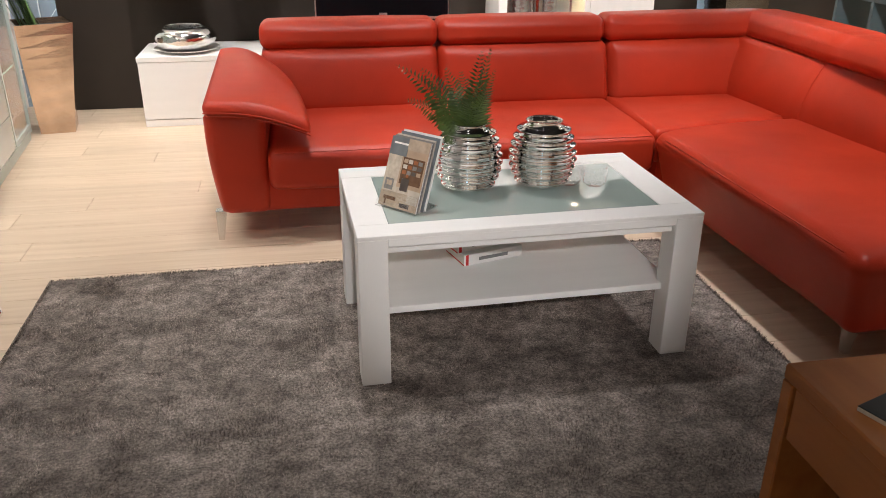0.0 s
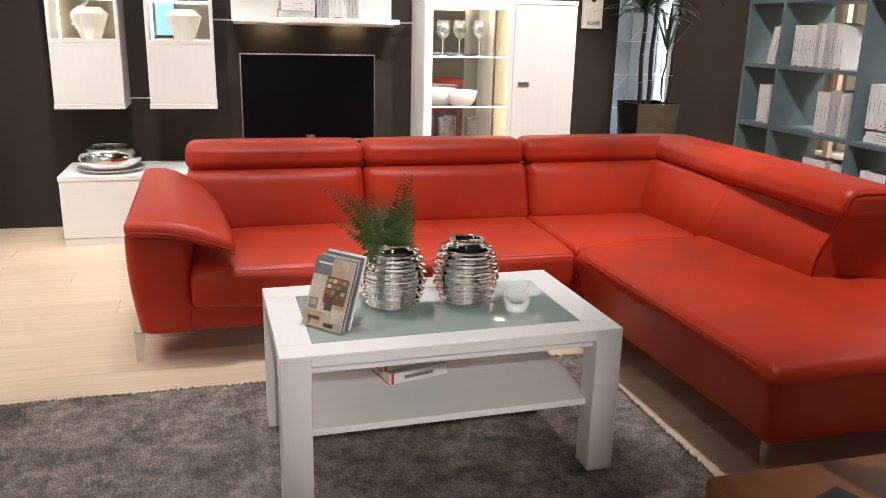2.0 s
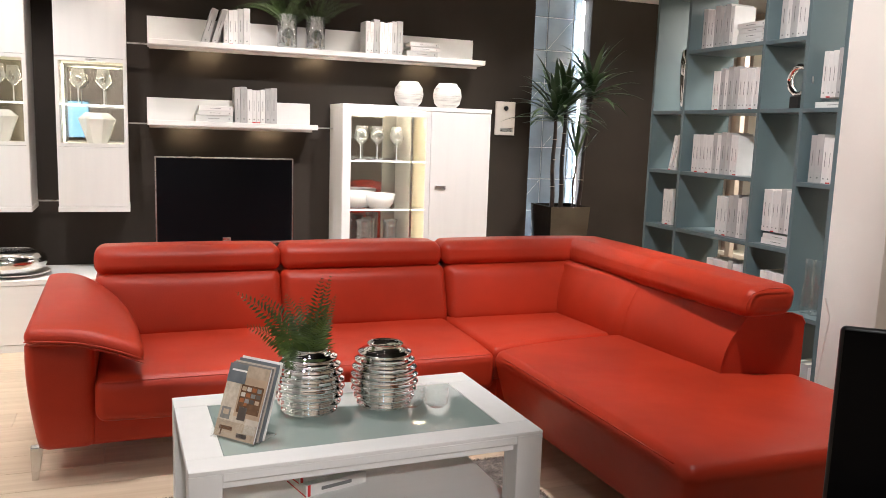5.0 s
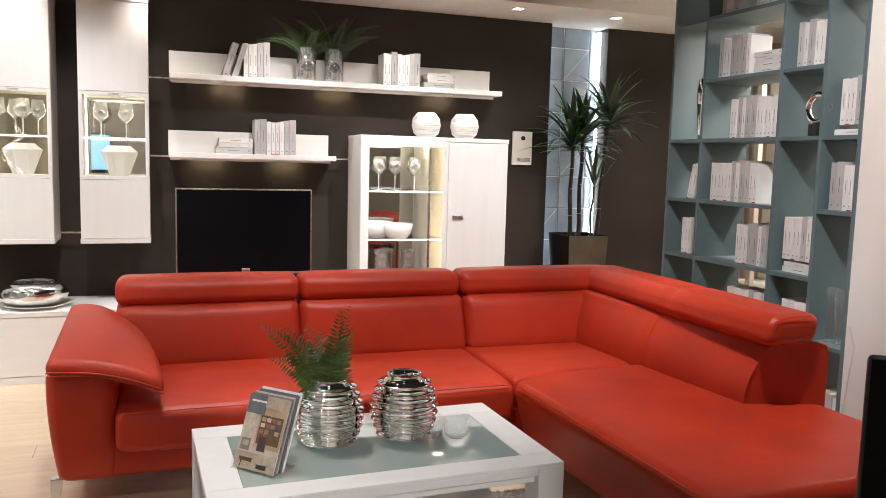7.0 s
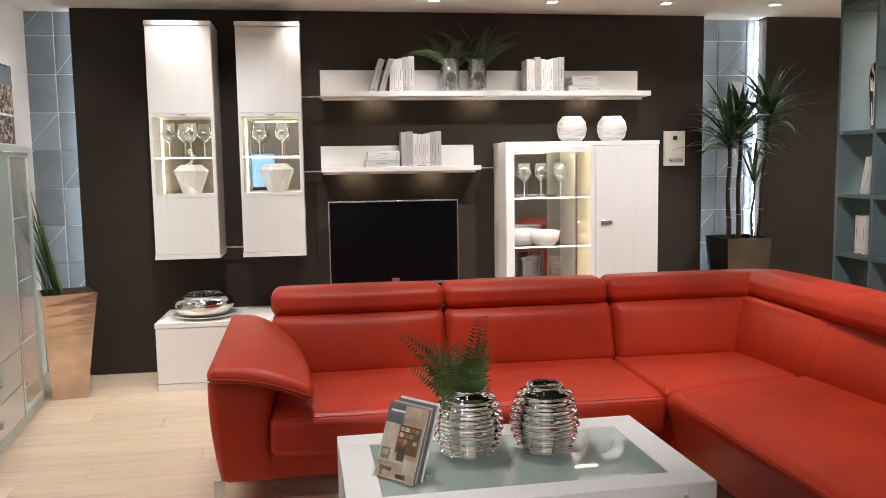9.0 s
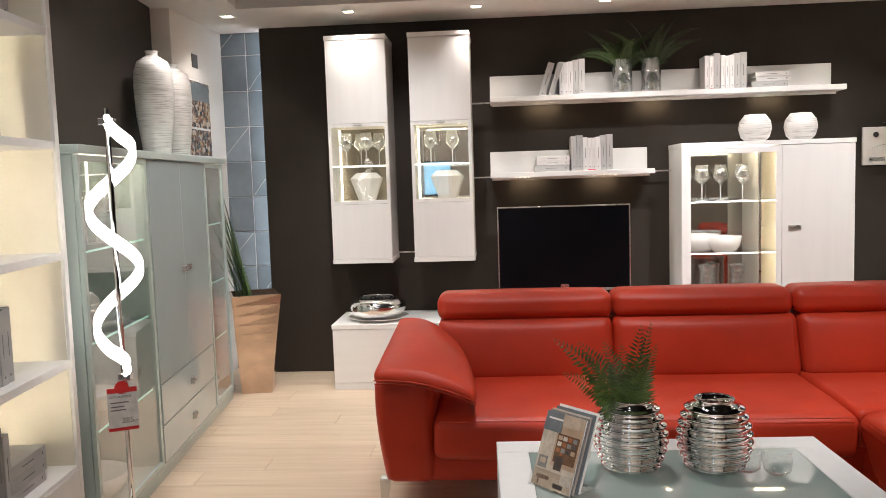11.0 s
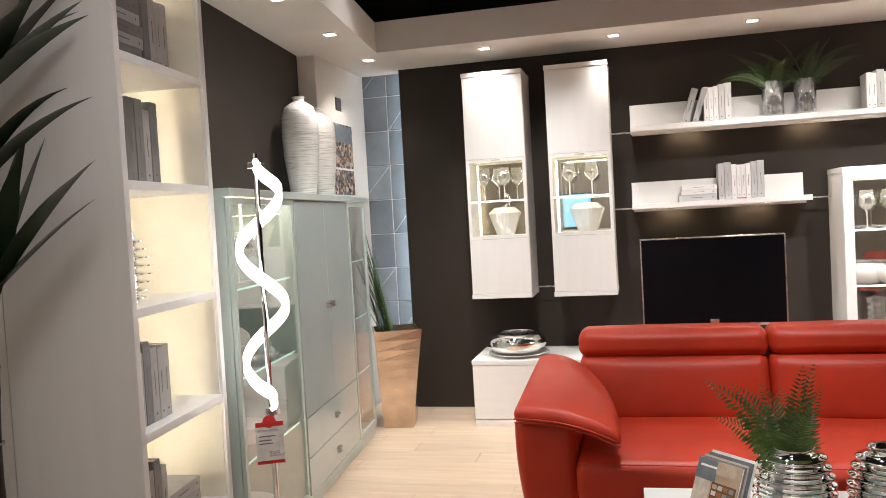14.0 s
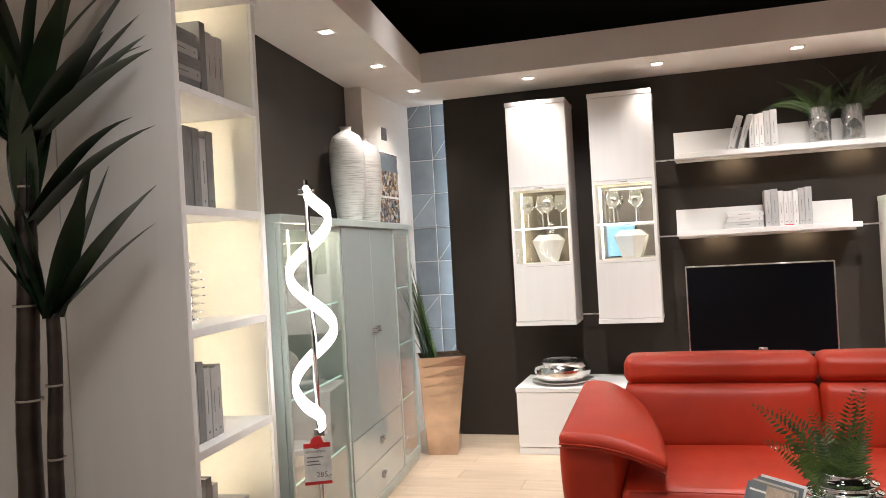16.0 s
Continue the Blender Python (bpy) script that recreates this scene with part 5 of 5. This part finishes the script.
FACE = LEFT @ pose(0, 0, 0, 0, 0, 90)         # x along the front, -y out of it
random.seed(21)


def left_row(u, z, kinds):
    book_row(FACE @ pose(u, 0.05, z + 0.0008), kinds)


left_row(by0 + 0.05, BZ[2], (4, 1, 5, 3, 1, 3))
book_row(FACE @ pose(by0 + 0.06, 0.05, BZ[1] + 0.0008), (4, 3, 5, 1))
book_pile(FACE @ pose(by0 + 0.22, 0.05, BZ[1] + 0.0008), (1, 3, 3))
left_row(by0 + 0.05, BZ[4], (4, 5, 4, 4, 3, 4))
book_pile(FACE @ pose(by0 + 0.05, 0.06, BZ[5] + 0.0008), (4, 1, 5, 1, 4))
book_row(FACE @ pose(by0 + 0.30, 0.06, BZ[5] + 0.0008), (5, 3, 1, 3))
hv = thing("disc_vase", "silver vase of stacked spiky discs on the lit shelf", "vase", LEFT @ pose(-0.12, by0 + 0.16, BZ[3] + 0.0008))
prof = [(0, 0), (0.05, 0)]
for k in range(8):
    zz = 0.012 + 0.026 * k
    rr = 0.065 + 0.035 * math.sin(math.pi * (k + 0.5) / 8)
    prof += [(0.05, zz), (rr, zz + 0.008), (rr, zz + 0.011), (0.05, zz + 0.018)]
prof += [(0.045, 0.235), (0.035, 0.235), (0.035, 0.05), (0, 0.05)]
part("body", lathe(prof, 40), CHROME, hv, smooth=False)

# wing wall beside the bookcase
w = tagged(part("wall_wing", box(-1.05, -bdp - 0.006, by0 + 0.004, by0 + 0.06, 0, CEIL, 0.001), WHITE), "white plaster strip beside the bookcase", "wall", kind="structure")
w.matrix_basis = LEFT

# ---------------------------------------------------------------- spiral floor lamp
lamp = thing("floor_lamp", "chrome floor lamp with a glowing white spiral tube", "floor lamp", pose(-0.940, -3.085, 0))
part("base", lathe([(0, 0.0), (0.10, 0.0), (0.10, 0.012), (0.085, 0.02), (0.02, 0.026), (0, 0.026)], 40), CHROME, lamp, smooth=True)
part("pole", tube([(0, 0, 0.02), (0, 0, 1.68)], 0.0095, 14), CHROME, lamp, smooth=True)
for off in (0.0, 0.027):
    pts, n = [], 90
    for i in range(n + 1):
        f = i / n
        r = 0.078 * min(1, 0.15 + f * 9, 0.1 + (1 - f) * 9)
        z = 1.625 - 0.885 * f
        a = radians(26.85) + 2 * math.pi * (1.519 - z) / 0.41
        pts.append((r * math.cos(a), r * math.sin(a), z + off))
    part("light_tube", tube(pts, 0.0112, 10), LED_W, lamp, "glowing white LED tube", smooth=True)
part("upper_clamp", box(-0.03, 0.03, -0.012, 0.012, 1.625, 1.648, 0.003), CHROME, lamp)
part("lower_clamp", box(-0.02, 0.03, -0.012, 0.012, 0.725, 0.75, 0.003), CHROME, lamp)
tag = thing("price_tag", "white and red cardboard price tag on the lamp pole", "price tag", pose(-0.95, -3.10, 0, 0, 0, 26))
part("card", box(-0.045, 0.055, -0.003, -0.001, 0.545, 0.70, 0), PIC["white"], tag)
part("header", box(-0.045, 0.055, -0.0036, -0.003, 0.682, 0.70, 0), RED, tag, "red header")
part("header_top", lathe([(0, 0), (0.024, 0), (0.024, 0.002), (0, 0.002)], 20), RED, tag, "rounded red top").matrix_basis = pose(0.005, -0.001, 0.70, 90, 0, 0)
part("footer", box(-0.045, 0.055, -0.0036, -0.003, 0.545, 0.557, 0), RED, tag, "red footer")
for z, wd in ((0.645, 0.06), (0.630, 0.045), (0.618, 0.05)):
    part("print_line", box(-0.035, -0.035 + wd, -0.0036, -0.003, z, z + 0.004, 0), INK, tag)
text("285,-", 0.028, pose(-0.002, -0.0036, 0.572, 90, 0, 0), INK, tag, "price")
text("AKTIONSPREIS", 0.0115, pose(-0.04, -0.004, 0.664, 90, 0, 0), INK, tag, "heading")


# ---------------------------------------------------------------- potted plants
def taper_pot(name, label, m, w0, w1, h, material, twist=0.0):
    t = thing(name, label, "planter", m)
    bm = bmesh.new()
    rings = []
    n = 10
    for i in range(n + 1):
        f = i / n
        w = w0 + (w1 - w0) * f
        rings.append([bm.verts.new((Matrix.Rotation(radians(twist * f), 3, "Z") @ Vector((sx * w, sy * w, f * h)))) for sx, sy in ((-1, -1), (1, -1), (1, 1), (-1, 1))])
    inner = [bm.verts.new((Matrix.Rotation(radians(twist), 3, "Z") @ Vector((sx * (w1 - 0.012), sy * (w1 - 0.012), h)))) for sx, sy in ((-1, -1), (1, -1), (1, 1), (-1, 1))]
    deep = [bm.verts.new((v.co.x, v.co.y, h - 0.05)) for v in inner]
    for a, b in list(zip(rings, rings[1:])) + [(rings[-1], inner), (inner, deep)]:
        for k in range(4):
            bm.faces.new((a[k], a[(k + 1) % 4], b[(k + 1) % 4], b[k]))
    bm.faces.new(rings[0][::-1])
    part("shell", bm, material, t)
    s = part("soil", box(-w1 + 0.013, w1 - 0.013, -w1 + 0.013, w1 - 0.013, h - 0.06, h - 0.035, 0), SOIL, t)
    s.matrix_basis = pose(0, 0, 0, 0, 0, twist)
    return t


def blade(length, width, droop, bm, m, n=9, fold=0.25):
    """A strap leaf that rises along z and arches towards +x."""
    rows = []
    x = z = 0.0
    for i in range(n + 1):
        f = i / n
        a = droop * f ** 1.5
        w = width * (0.35 + 0.65 * math.sin(math.pi * min(1, 0.18 + 0.55 * f))) * (1 - f ** 3) + 0.0006
        nx, nz = math.cos(a), -math.sin(a)
        rows.append([bm.verts.new(m @ Vector((x + k * nx * fold * w, s * w, z + k * nz * fold * w))) for s, k in ((-1, 1), (0, 0), (1, 1))])
        x += length / n * math.sin(a)
        z += length / n * math.cos(a)
    for a, b in zip(rows, rows[1:]):
        for k in range(2):
            bm.faces.new((a[k], a[k + 1], b[k + 1], b[k]))
    return bm


def rosette(parent, x, y, z, n, ln, wd, lo=8, hi=70, dr=(0.4, 1.1)):
    for k in range(n):
        f = k / n
        m = pose(0, 0, 0, 0, lo + (hi - lo) * (1 - f), 137.5 * k + random.uniform(-12, 12))
        bm = blade(ln * random.uniform(0.75, 1.1), wd * random.uniform(0.8, 1.15), random.uniform(*dr), bmesh.new(), m)
        ob = part("leaf", bm, LEAF, parent, smooth=True)
        ob.location = (x, y, z + 0.10 * f)


def cane(parent, x0, y0, z0, x1, y1, z1, r):
    n = 14
    pts, rs = [], []
    for i in range(n * 3 + 1):
        f = i / (n * 3)
        pts.append((x0 + (x1 - x0) * f + 0.006 * math.sin(9 * f), y0 + (y1 - y0) * f, z0 + (z1 - z0) * f))
        rs.append(r * (1 - 0.25 * f) * (1.03 if i % 3 == 0 else 1.0))
    part("cane", tube(pts, rs, 12), STEM, parent, smooth=True)
    for k in (4, 8, 11):
        f = k / n
        c = (x0 + (x1 - x0) * f, y0 + (y1 - y0) * f)
        part("ring_scar", lathe([(r * 1.0, -0.003), (r * 1.06, -0.003), (r * 1.06, 0.003), (r * 1.0, 0.003)], 12), SCAR, parent).location = (*c, z0 + (z1 - z0) * f)


SCAR = mat("pale_leaf_scar", (0.45, 0.40, 0.34), 0.7, 0, 0.2, 30)
random.seed(31)
taper_pot("square_planter", "tapered square planter of hammered dark silver metal", pose(3.455, -0.19, 0), 0.135, 0.174, 0.862, SILVERPOT)
dr = thing("yucca_plant", "tall cane palm with dark strap leaves in a planter", "plant", pose(3.44, -0.19, 0.80))
for x0, x1, z1, n, ln in ((-0.075, -0.085, 0.74, 42, 0.45), (0.005, 0.0, 0.80, 40, 0.42), (0.17, 0.225, 0.93, 36, 0.42)):
    cane(dr, x0, 0.02 * random.uniform(-1, 1), 0.0, x1, -0.03, z1, 0.019)
    rosette(dr, x1, -0.03, z1 - 0.02, n, ln, 0.023, 4, 88, (0.5, 1.5))
cane(dr, 0.085, -0.06, 0, 0.09, -0.08, 0.44, 0.010)
rosette(dr, 0.09, -0.08, 0.42, 9, 0.32, 0.014, 3, 34, (0.1, 0.5))

taper_pot("tall_planter", "tall twisted planter of hammered rose-gold metal", pose(-1.26, -0.50, 0, 0, 0, 8), 0.10, 0.16, 0.672, GOLDPOT, 14)
gr = thing("reed_plant", "bundle of tall green artificial reed grass", "plant", pose(-1.31, -0.50, 0.63))
random.seed(9)
for k in range(46):
    m = pose(random.uniform(-0.05, 0.05), random.uniform(-0.05, 0.05), 0, 0, random.uniform(4, 27), random.uniform(140, 225))
    part("reed", blade(random.uniform(0.45, 0.85), 0.007, random.uniform(0.0, 0.35), bmesh.new(), m, 7), GRASS, gr, smooth=True)

random.seed(17)
taper_pot("round_planter", "dark tapered planter under a cane palm", pose(-1.47, -3.93, 0), 0.14, 0.18, 0.34, SILVERPOT)
pl = thing("cane_palm", "tall cane palm with broad dark green leaves", "plant", pose(-1.47, -3.93, 0.29))
cane(pl, 0.0, 0.0, 0, 0.045, 0.0, 1.28, 0.038)
cane(pl, 0.045, 0.0, 1.27, 0.07, 0.0, 1.55, 0.028)
cane(pl, 0.10, 0.0, 0, 0.122, 0.0, 0.985, 0.025)


def fan(x, y, z, n, ln, wd, lo, hi, towards, spread, dr=(0.05, 0.35)):
    """Stiff strap leaves that stand up from a cane's head, most of them leaning one way."""
    for k in range(n):
        m = pose(0, 0, 0, 0, lo + (hi - lo) * k / n, towards + random.uniform(-spread, spread))
        ob = part("leaf", blade(ln * random.uniform(0.8, 1.08), wd * random.uniform(0.8, 1.15), random.uniform(*dr), bmesh.new(), m, 10, 0.22), LEAF_D, pl, smooth=True)
        ob.location = (x, y, z)


fan(0.122, 0.0, 0.97, 6, 0.47, 0.044, 14, 48, 10, 30, (0.1, 0.5))
fan(0.115, 0.0, 0.97, 4, 0.42, 0.042, 5, 40, 190, 50)
fan(0.06, 0.0, 1.24, 2, 0.52, 0.030, 44, 58, 0, 12, (0.5, 0.8))
fan(0.06, 0.0, 1.28, 8, 0.42, 0.044, 3, 16, 0, 180, (0.0, 0.3))
fan(0.07, 0.0, 1.48, 9, 0.54, 0.042, 14, 60, 5, 35, (0.2, 0.8))
fan(0.06, 0.0, 1.46, 8, 0.52, 0.042, 8, 58, 190, 70, (0.2, 0.8))
fan(0.06, 0.0, 1.62, 9, 0.48, 0.042, 5, 42, 0, 180, (0.2, 0.7))


# ---------------------------------------------------------------- open shelving as a room divider
sh = thing("shelving_unit", "tall grey-teal open shelving unit full of books", "shelving")
SX0, SX1 = 3.40, 3.74
YD = (-1.425, -1.742, -2.382, -2.682, -2.92)
TK = 0.022
for y in YD:
    part("upright", box(SX0, SX1, y - TK / 2, y + TK / 2, 0, 2.75, 0.001), TEAL, sh)
ROWS = ((2.66, 2.31, 1.59, 1.222, 0.872, 0.50, 0.06), (2.66, 2.31, 1.945, 1.59, 1.222, 0.872, 0.50, 0.06),
        (2.66, 2.31, 1.945, 1.59, 0.872, 0.50, 0.06), (2.66, 2.31, 1.59, 1.222, 0.55, 0.06))
for c, zs in enumerate(ROWS):
    for z in zs:
        part("shelf_board", box(SX0 + 0.001, SX1 - 0.001, YD[c + 1] + TK / 2, YD[c] - TK / 2, z - TK, z, 0.001), TEAL, sh)
part("end_strip", box(SX0 + 0.02, SX0 + 0.06, YD[0] + 0.03, YD[0] + 0.036, 0, 2.1, 0.001), BEIGE, sh)
RIGHT = pose(SX0 + 0.05, 0, 0, 0, 0, -90)     # x along -y, spines towards the room
random.seed(41)


def right_row(col, f, z, kinds, lean=0.0):
    y = YD[col] - TK / 2 - f
    book_row(pose(SX0 + 0.05, y, z + 0.0008, 0, 0, -90), kinds, lean)


def right_pile(col, f, z, kinds):
    book_pile(pose(SX0 + 0.05, YD[col] - TK / 2 - f, z + 0.0008, 0, 0, -90), kinds)


right_row(1, 0.05, 1.945, (1, 0, 2, 3, 1))
right_row(1, 0.24, 1.945, (3, 0))
right_pile(1, 0.335, 1.945, (0, 0, 2, 0))
right_row(2, 0.04, 1.945, (1, 0, 3, 0, 2, 0))
right_row(1, 0.18, 1.59, (0, 2, 1, 0, 3, 3, 0, 0))
right_row(1, 0.46, 1.59, (0, 2, 0), 0)
right_row(3, 0.05, 1.64, (0, 2, 0, 1))
right_pile(3, 0.005, 1.59, (0,))
right_row(0, 0.13, 1.222, (2, 0), 12)
right_row(0, 0.225, 1.222, (0,))
right_row(1, 0.04, 1.222, (0, 2, 0, 0, 2, 0, 1, 0, 3, 1, 0, 2))
right_row(3, 0.02, 1.222, (1, 3, 0, 2, 0))
right_row(1, 0.30, 0.872, (0, 0, 2, 1, 3, 0, 1))
right_row(2, 0.03, 0.94, (0, 0, 2, 0, 1, 0))
right_pile(2, 0.02, 0.872, (0, 2))
right_row(0, 0.10, 0.872, (0, 2, 0))
right_row(1, 0.25, 0.50, (0, 2, 0, 0, 2, 0, 1, 2, 0))
right_row(2, 0.05, 0.50, (0, 2, 0, 2, 0, 0))
right_row(3, 0.03, 0.06, (1, 0, 3, 0, 2))
right_row(1, 0.05, 2.31, (1, 0, 0, 3))
right_row(1, 0.34, 2.31, (0, 0, 2, 0))
for y, z, k in ((-1.672, 1.5908, 0), (-2.61, 1.5908, 1)):
    t = thing("silver_ornament", "tall polished silver leaf-shaped ornament on the shelf" if k == 0 else "polished silver ring sculpture on a black base", "ornament", pose(SX0 + 0.045, y, z))
    if k == 0:
        bm = lathe([(0, 0), (0.02, 0.0), (0.025, 0.05), (0.04, 0.2), (0.045, 0.30), (0.03, 0.36), (0, 0.38)], 24)
        for v in bm.verts:
            v.co.x *= 0.5
        part("body", bm, CHROME, t, smooth=True)
    else:
        part("base", box(-0.03, 0.03, -0.03, 0.03, 0, 0.06, 0.002), BLACK, t)
        part("ring", tube([(0.0, 0.07 * math.cos(a * math.pi / 12), 0.14 + 0.07 * math.sin(a * math.pi / 12)) for a in range(25)], 0.016, 10), CHROME, t, smooth=True)
for k in range(3):
    t = thing("glass_carafe", "slim clear glass carafe on the teal shelf", "carafe", pose(SX0 + 0.10, -2.74 - 0.06 * k, 0.5508), "glass carafes")
    part("body", lathe([(0, 0), (0.03, 0), (0.034, 0.05), (0.02, 0.18), (0.026, 0.28), (0.022, 0.28), (0.016, 0.18), (0.028, 0.05), (0, 0.01)], 20), GLASS_T, t, smooth=True)
# cream furniture in the bay behind the open shelving
cab = thing("cream_cabinet", "cream lit cabinet in the bay behind the shelving", "cabinet")
part("body", box(4.9, 5.38, -3.6, -0.6, 0, 2.3, 0.003), CREAM, cab)
for z in (0.5, 0.9, 1.3, 1.7, 2.1):
    part("ledge", box(4.7, 4.9, -3.6, -0.6, z, z + 0.03, 0.002), CREAM, cab)

# ---------------------------------------------------------------- chestnut side table and monitor
st = thing("side_table", "chestnut wooden side table with an open drawer bay", "side table")
AX0, AX1, AY0, AY1, AZ = 1.222, 2.05, -5.45, -4.566, 0.50
part("top", box(AX0, AX1, AY0, AY1, AZ - 0.036, AZ, 0.004), BROWN, st)
for y in (AY1 - 0.035, AY0):
    part("side_panel", box(AX0, AX1, y, y + 0.035, 0.0, AZ - 0.037, 0.003), BROWN, st)
part("drawer_front", box(AX0 + 0.006, AX0 + 0.024, AY0 + 0.04, AY1 - 0.04, 0.335, AZ - 0.04, 0.002), BROWN, st)
part("back_panel", box(AX1 - 0.02, AX1, AY0 + 0.036, AY1 - 0.036, 0.02, AZ - 0.037, 0), BROWN, st)
part("bottom_board", box(AX0 + 0.02, AX1 - 0.02, AY0 + 0.036, AY1 - 0.036, 0.05, 0.075, 0), BROWN, st)
bk = thing("black_booklet", "black booklet with pale print on the side table", "booklet", pose(1.258, -4.745, AZ + 0.0005, 0, 0, 20))
part("block", box(0, 0.21, -0.28, 0, 0, 0.009, 0.001), PAGES, bk)
part("cover", box(0, 0.21, -0.28, 0, 0.0092, 0.0112, 0.0005), BLACK, bk)
GOLD = mat("gold_print", (0.75, 0.62, 0.35), 0.4, 0.6, 0.1, 20)
ring = part("emblem", lathe([(0.052, 0.0), (0.058, 0.0), (0.058, 0.0006), (0.052, 0.0006), (0.052, 0.0)], 40), GOLD, bk, "pale gold ring emblem")
ring.matrix_basis = pose(0.125, -0.118, 0.0113) @ Matrix.Diagonal((1.0, 0.72, 1.0, 1.0))
for x0, x1, y0, y1 in ((-0.032, 0.034, -0.020, -0.011), (-0.028, 0.030, 0.010, 0.019), (-0.012, -0.001, -0.011, 0.010), (0.010, 0.020, -0.011, 0.010)):
    part("emblem_bar", box(0.125 + x0, 0.125 + x1, -0.118 + y0, -0.118 + y1, 0.0113, 0.0118, 0), GOLD, bk)
random.seed(12)
for k in range(16):
    u, v, r = random.uniform(0.03, 0.085), random.uniform(-0.125, -0.06), random.uniform(0.0008, 0.0026)
    part("silver_fleck", lathe([(0, 0.0113), (r, 0.0113), (r, 0.0117), (0, 0.0117)], 8, cx=u, cy=v), PIC["white"], bk)
part("print_line", box(0.03, 0.05, -0.235, -0.17, 0.0113, 0.0117, 0), PIC["white"], bk)
mon = thing("monitor", "glossy black screen standing on the side table", "monitor", pose(1.535, -4.74, AZ, 0, 0, -40))
bm = soft_box(0.0, 0.62, -0.012, 0.012, 0.06, 0.575, 0.011, (0, 0, 0), 2)
part("housing", bm, BLACK, mon, smooth=True)
part("screen", box(0.006, 0.614, -0.0145, -0.0125, 0.066, 0.569, 0), SCREEN, mon)
part("neck", box(0.28, 0.34, 0.012, 0.03, 0.0, 0.2, 0.002), BLACK, mon)
part("foot", box(0.16, 0.46, -0.08, 0.10, 0.0, 0.012, 0.004), BLACK, mon)

# ---------------------------------------------------------------- floor planks, last
PW, PL, GAP = 0.185, 1.72, 0.0013
bm = box(0, PL - GAP, 0, PW - GAP, -0.012, 0.0, 0.0012)
bm.normal_update()
pm = bpy.data.meshes.new("plank")
bm.to_mesh(pm)
bm.free()
pm.materials.append(OAK)
random.seed(3)
for r in range(35):
    off = random.uniform(0, PL)
    for c in range(6):
        x = -3.6 - off + c * PL + 0.4
        if x > 5.4 or x + PL < -3.1:
            continue
        ob = new("plank", pm)
        ob.parent = floor
        ob.location = (x, -6.3 + r * PW, 0)
part("rear_floor_panel", box(-3.2, 6.2, -9.0, -6.3 - 0.002, -0.012, 0.0, 0), OAK, floor)
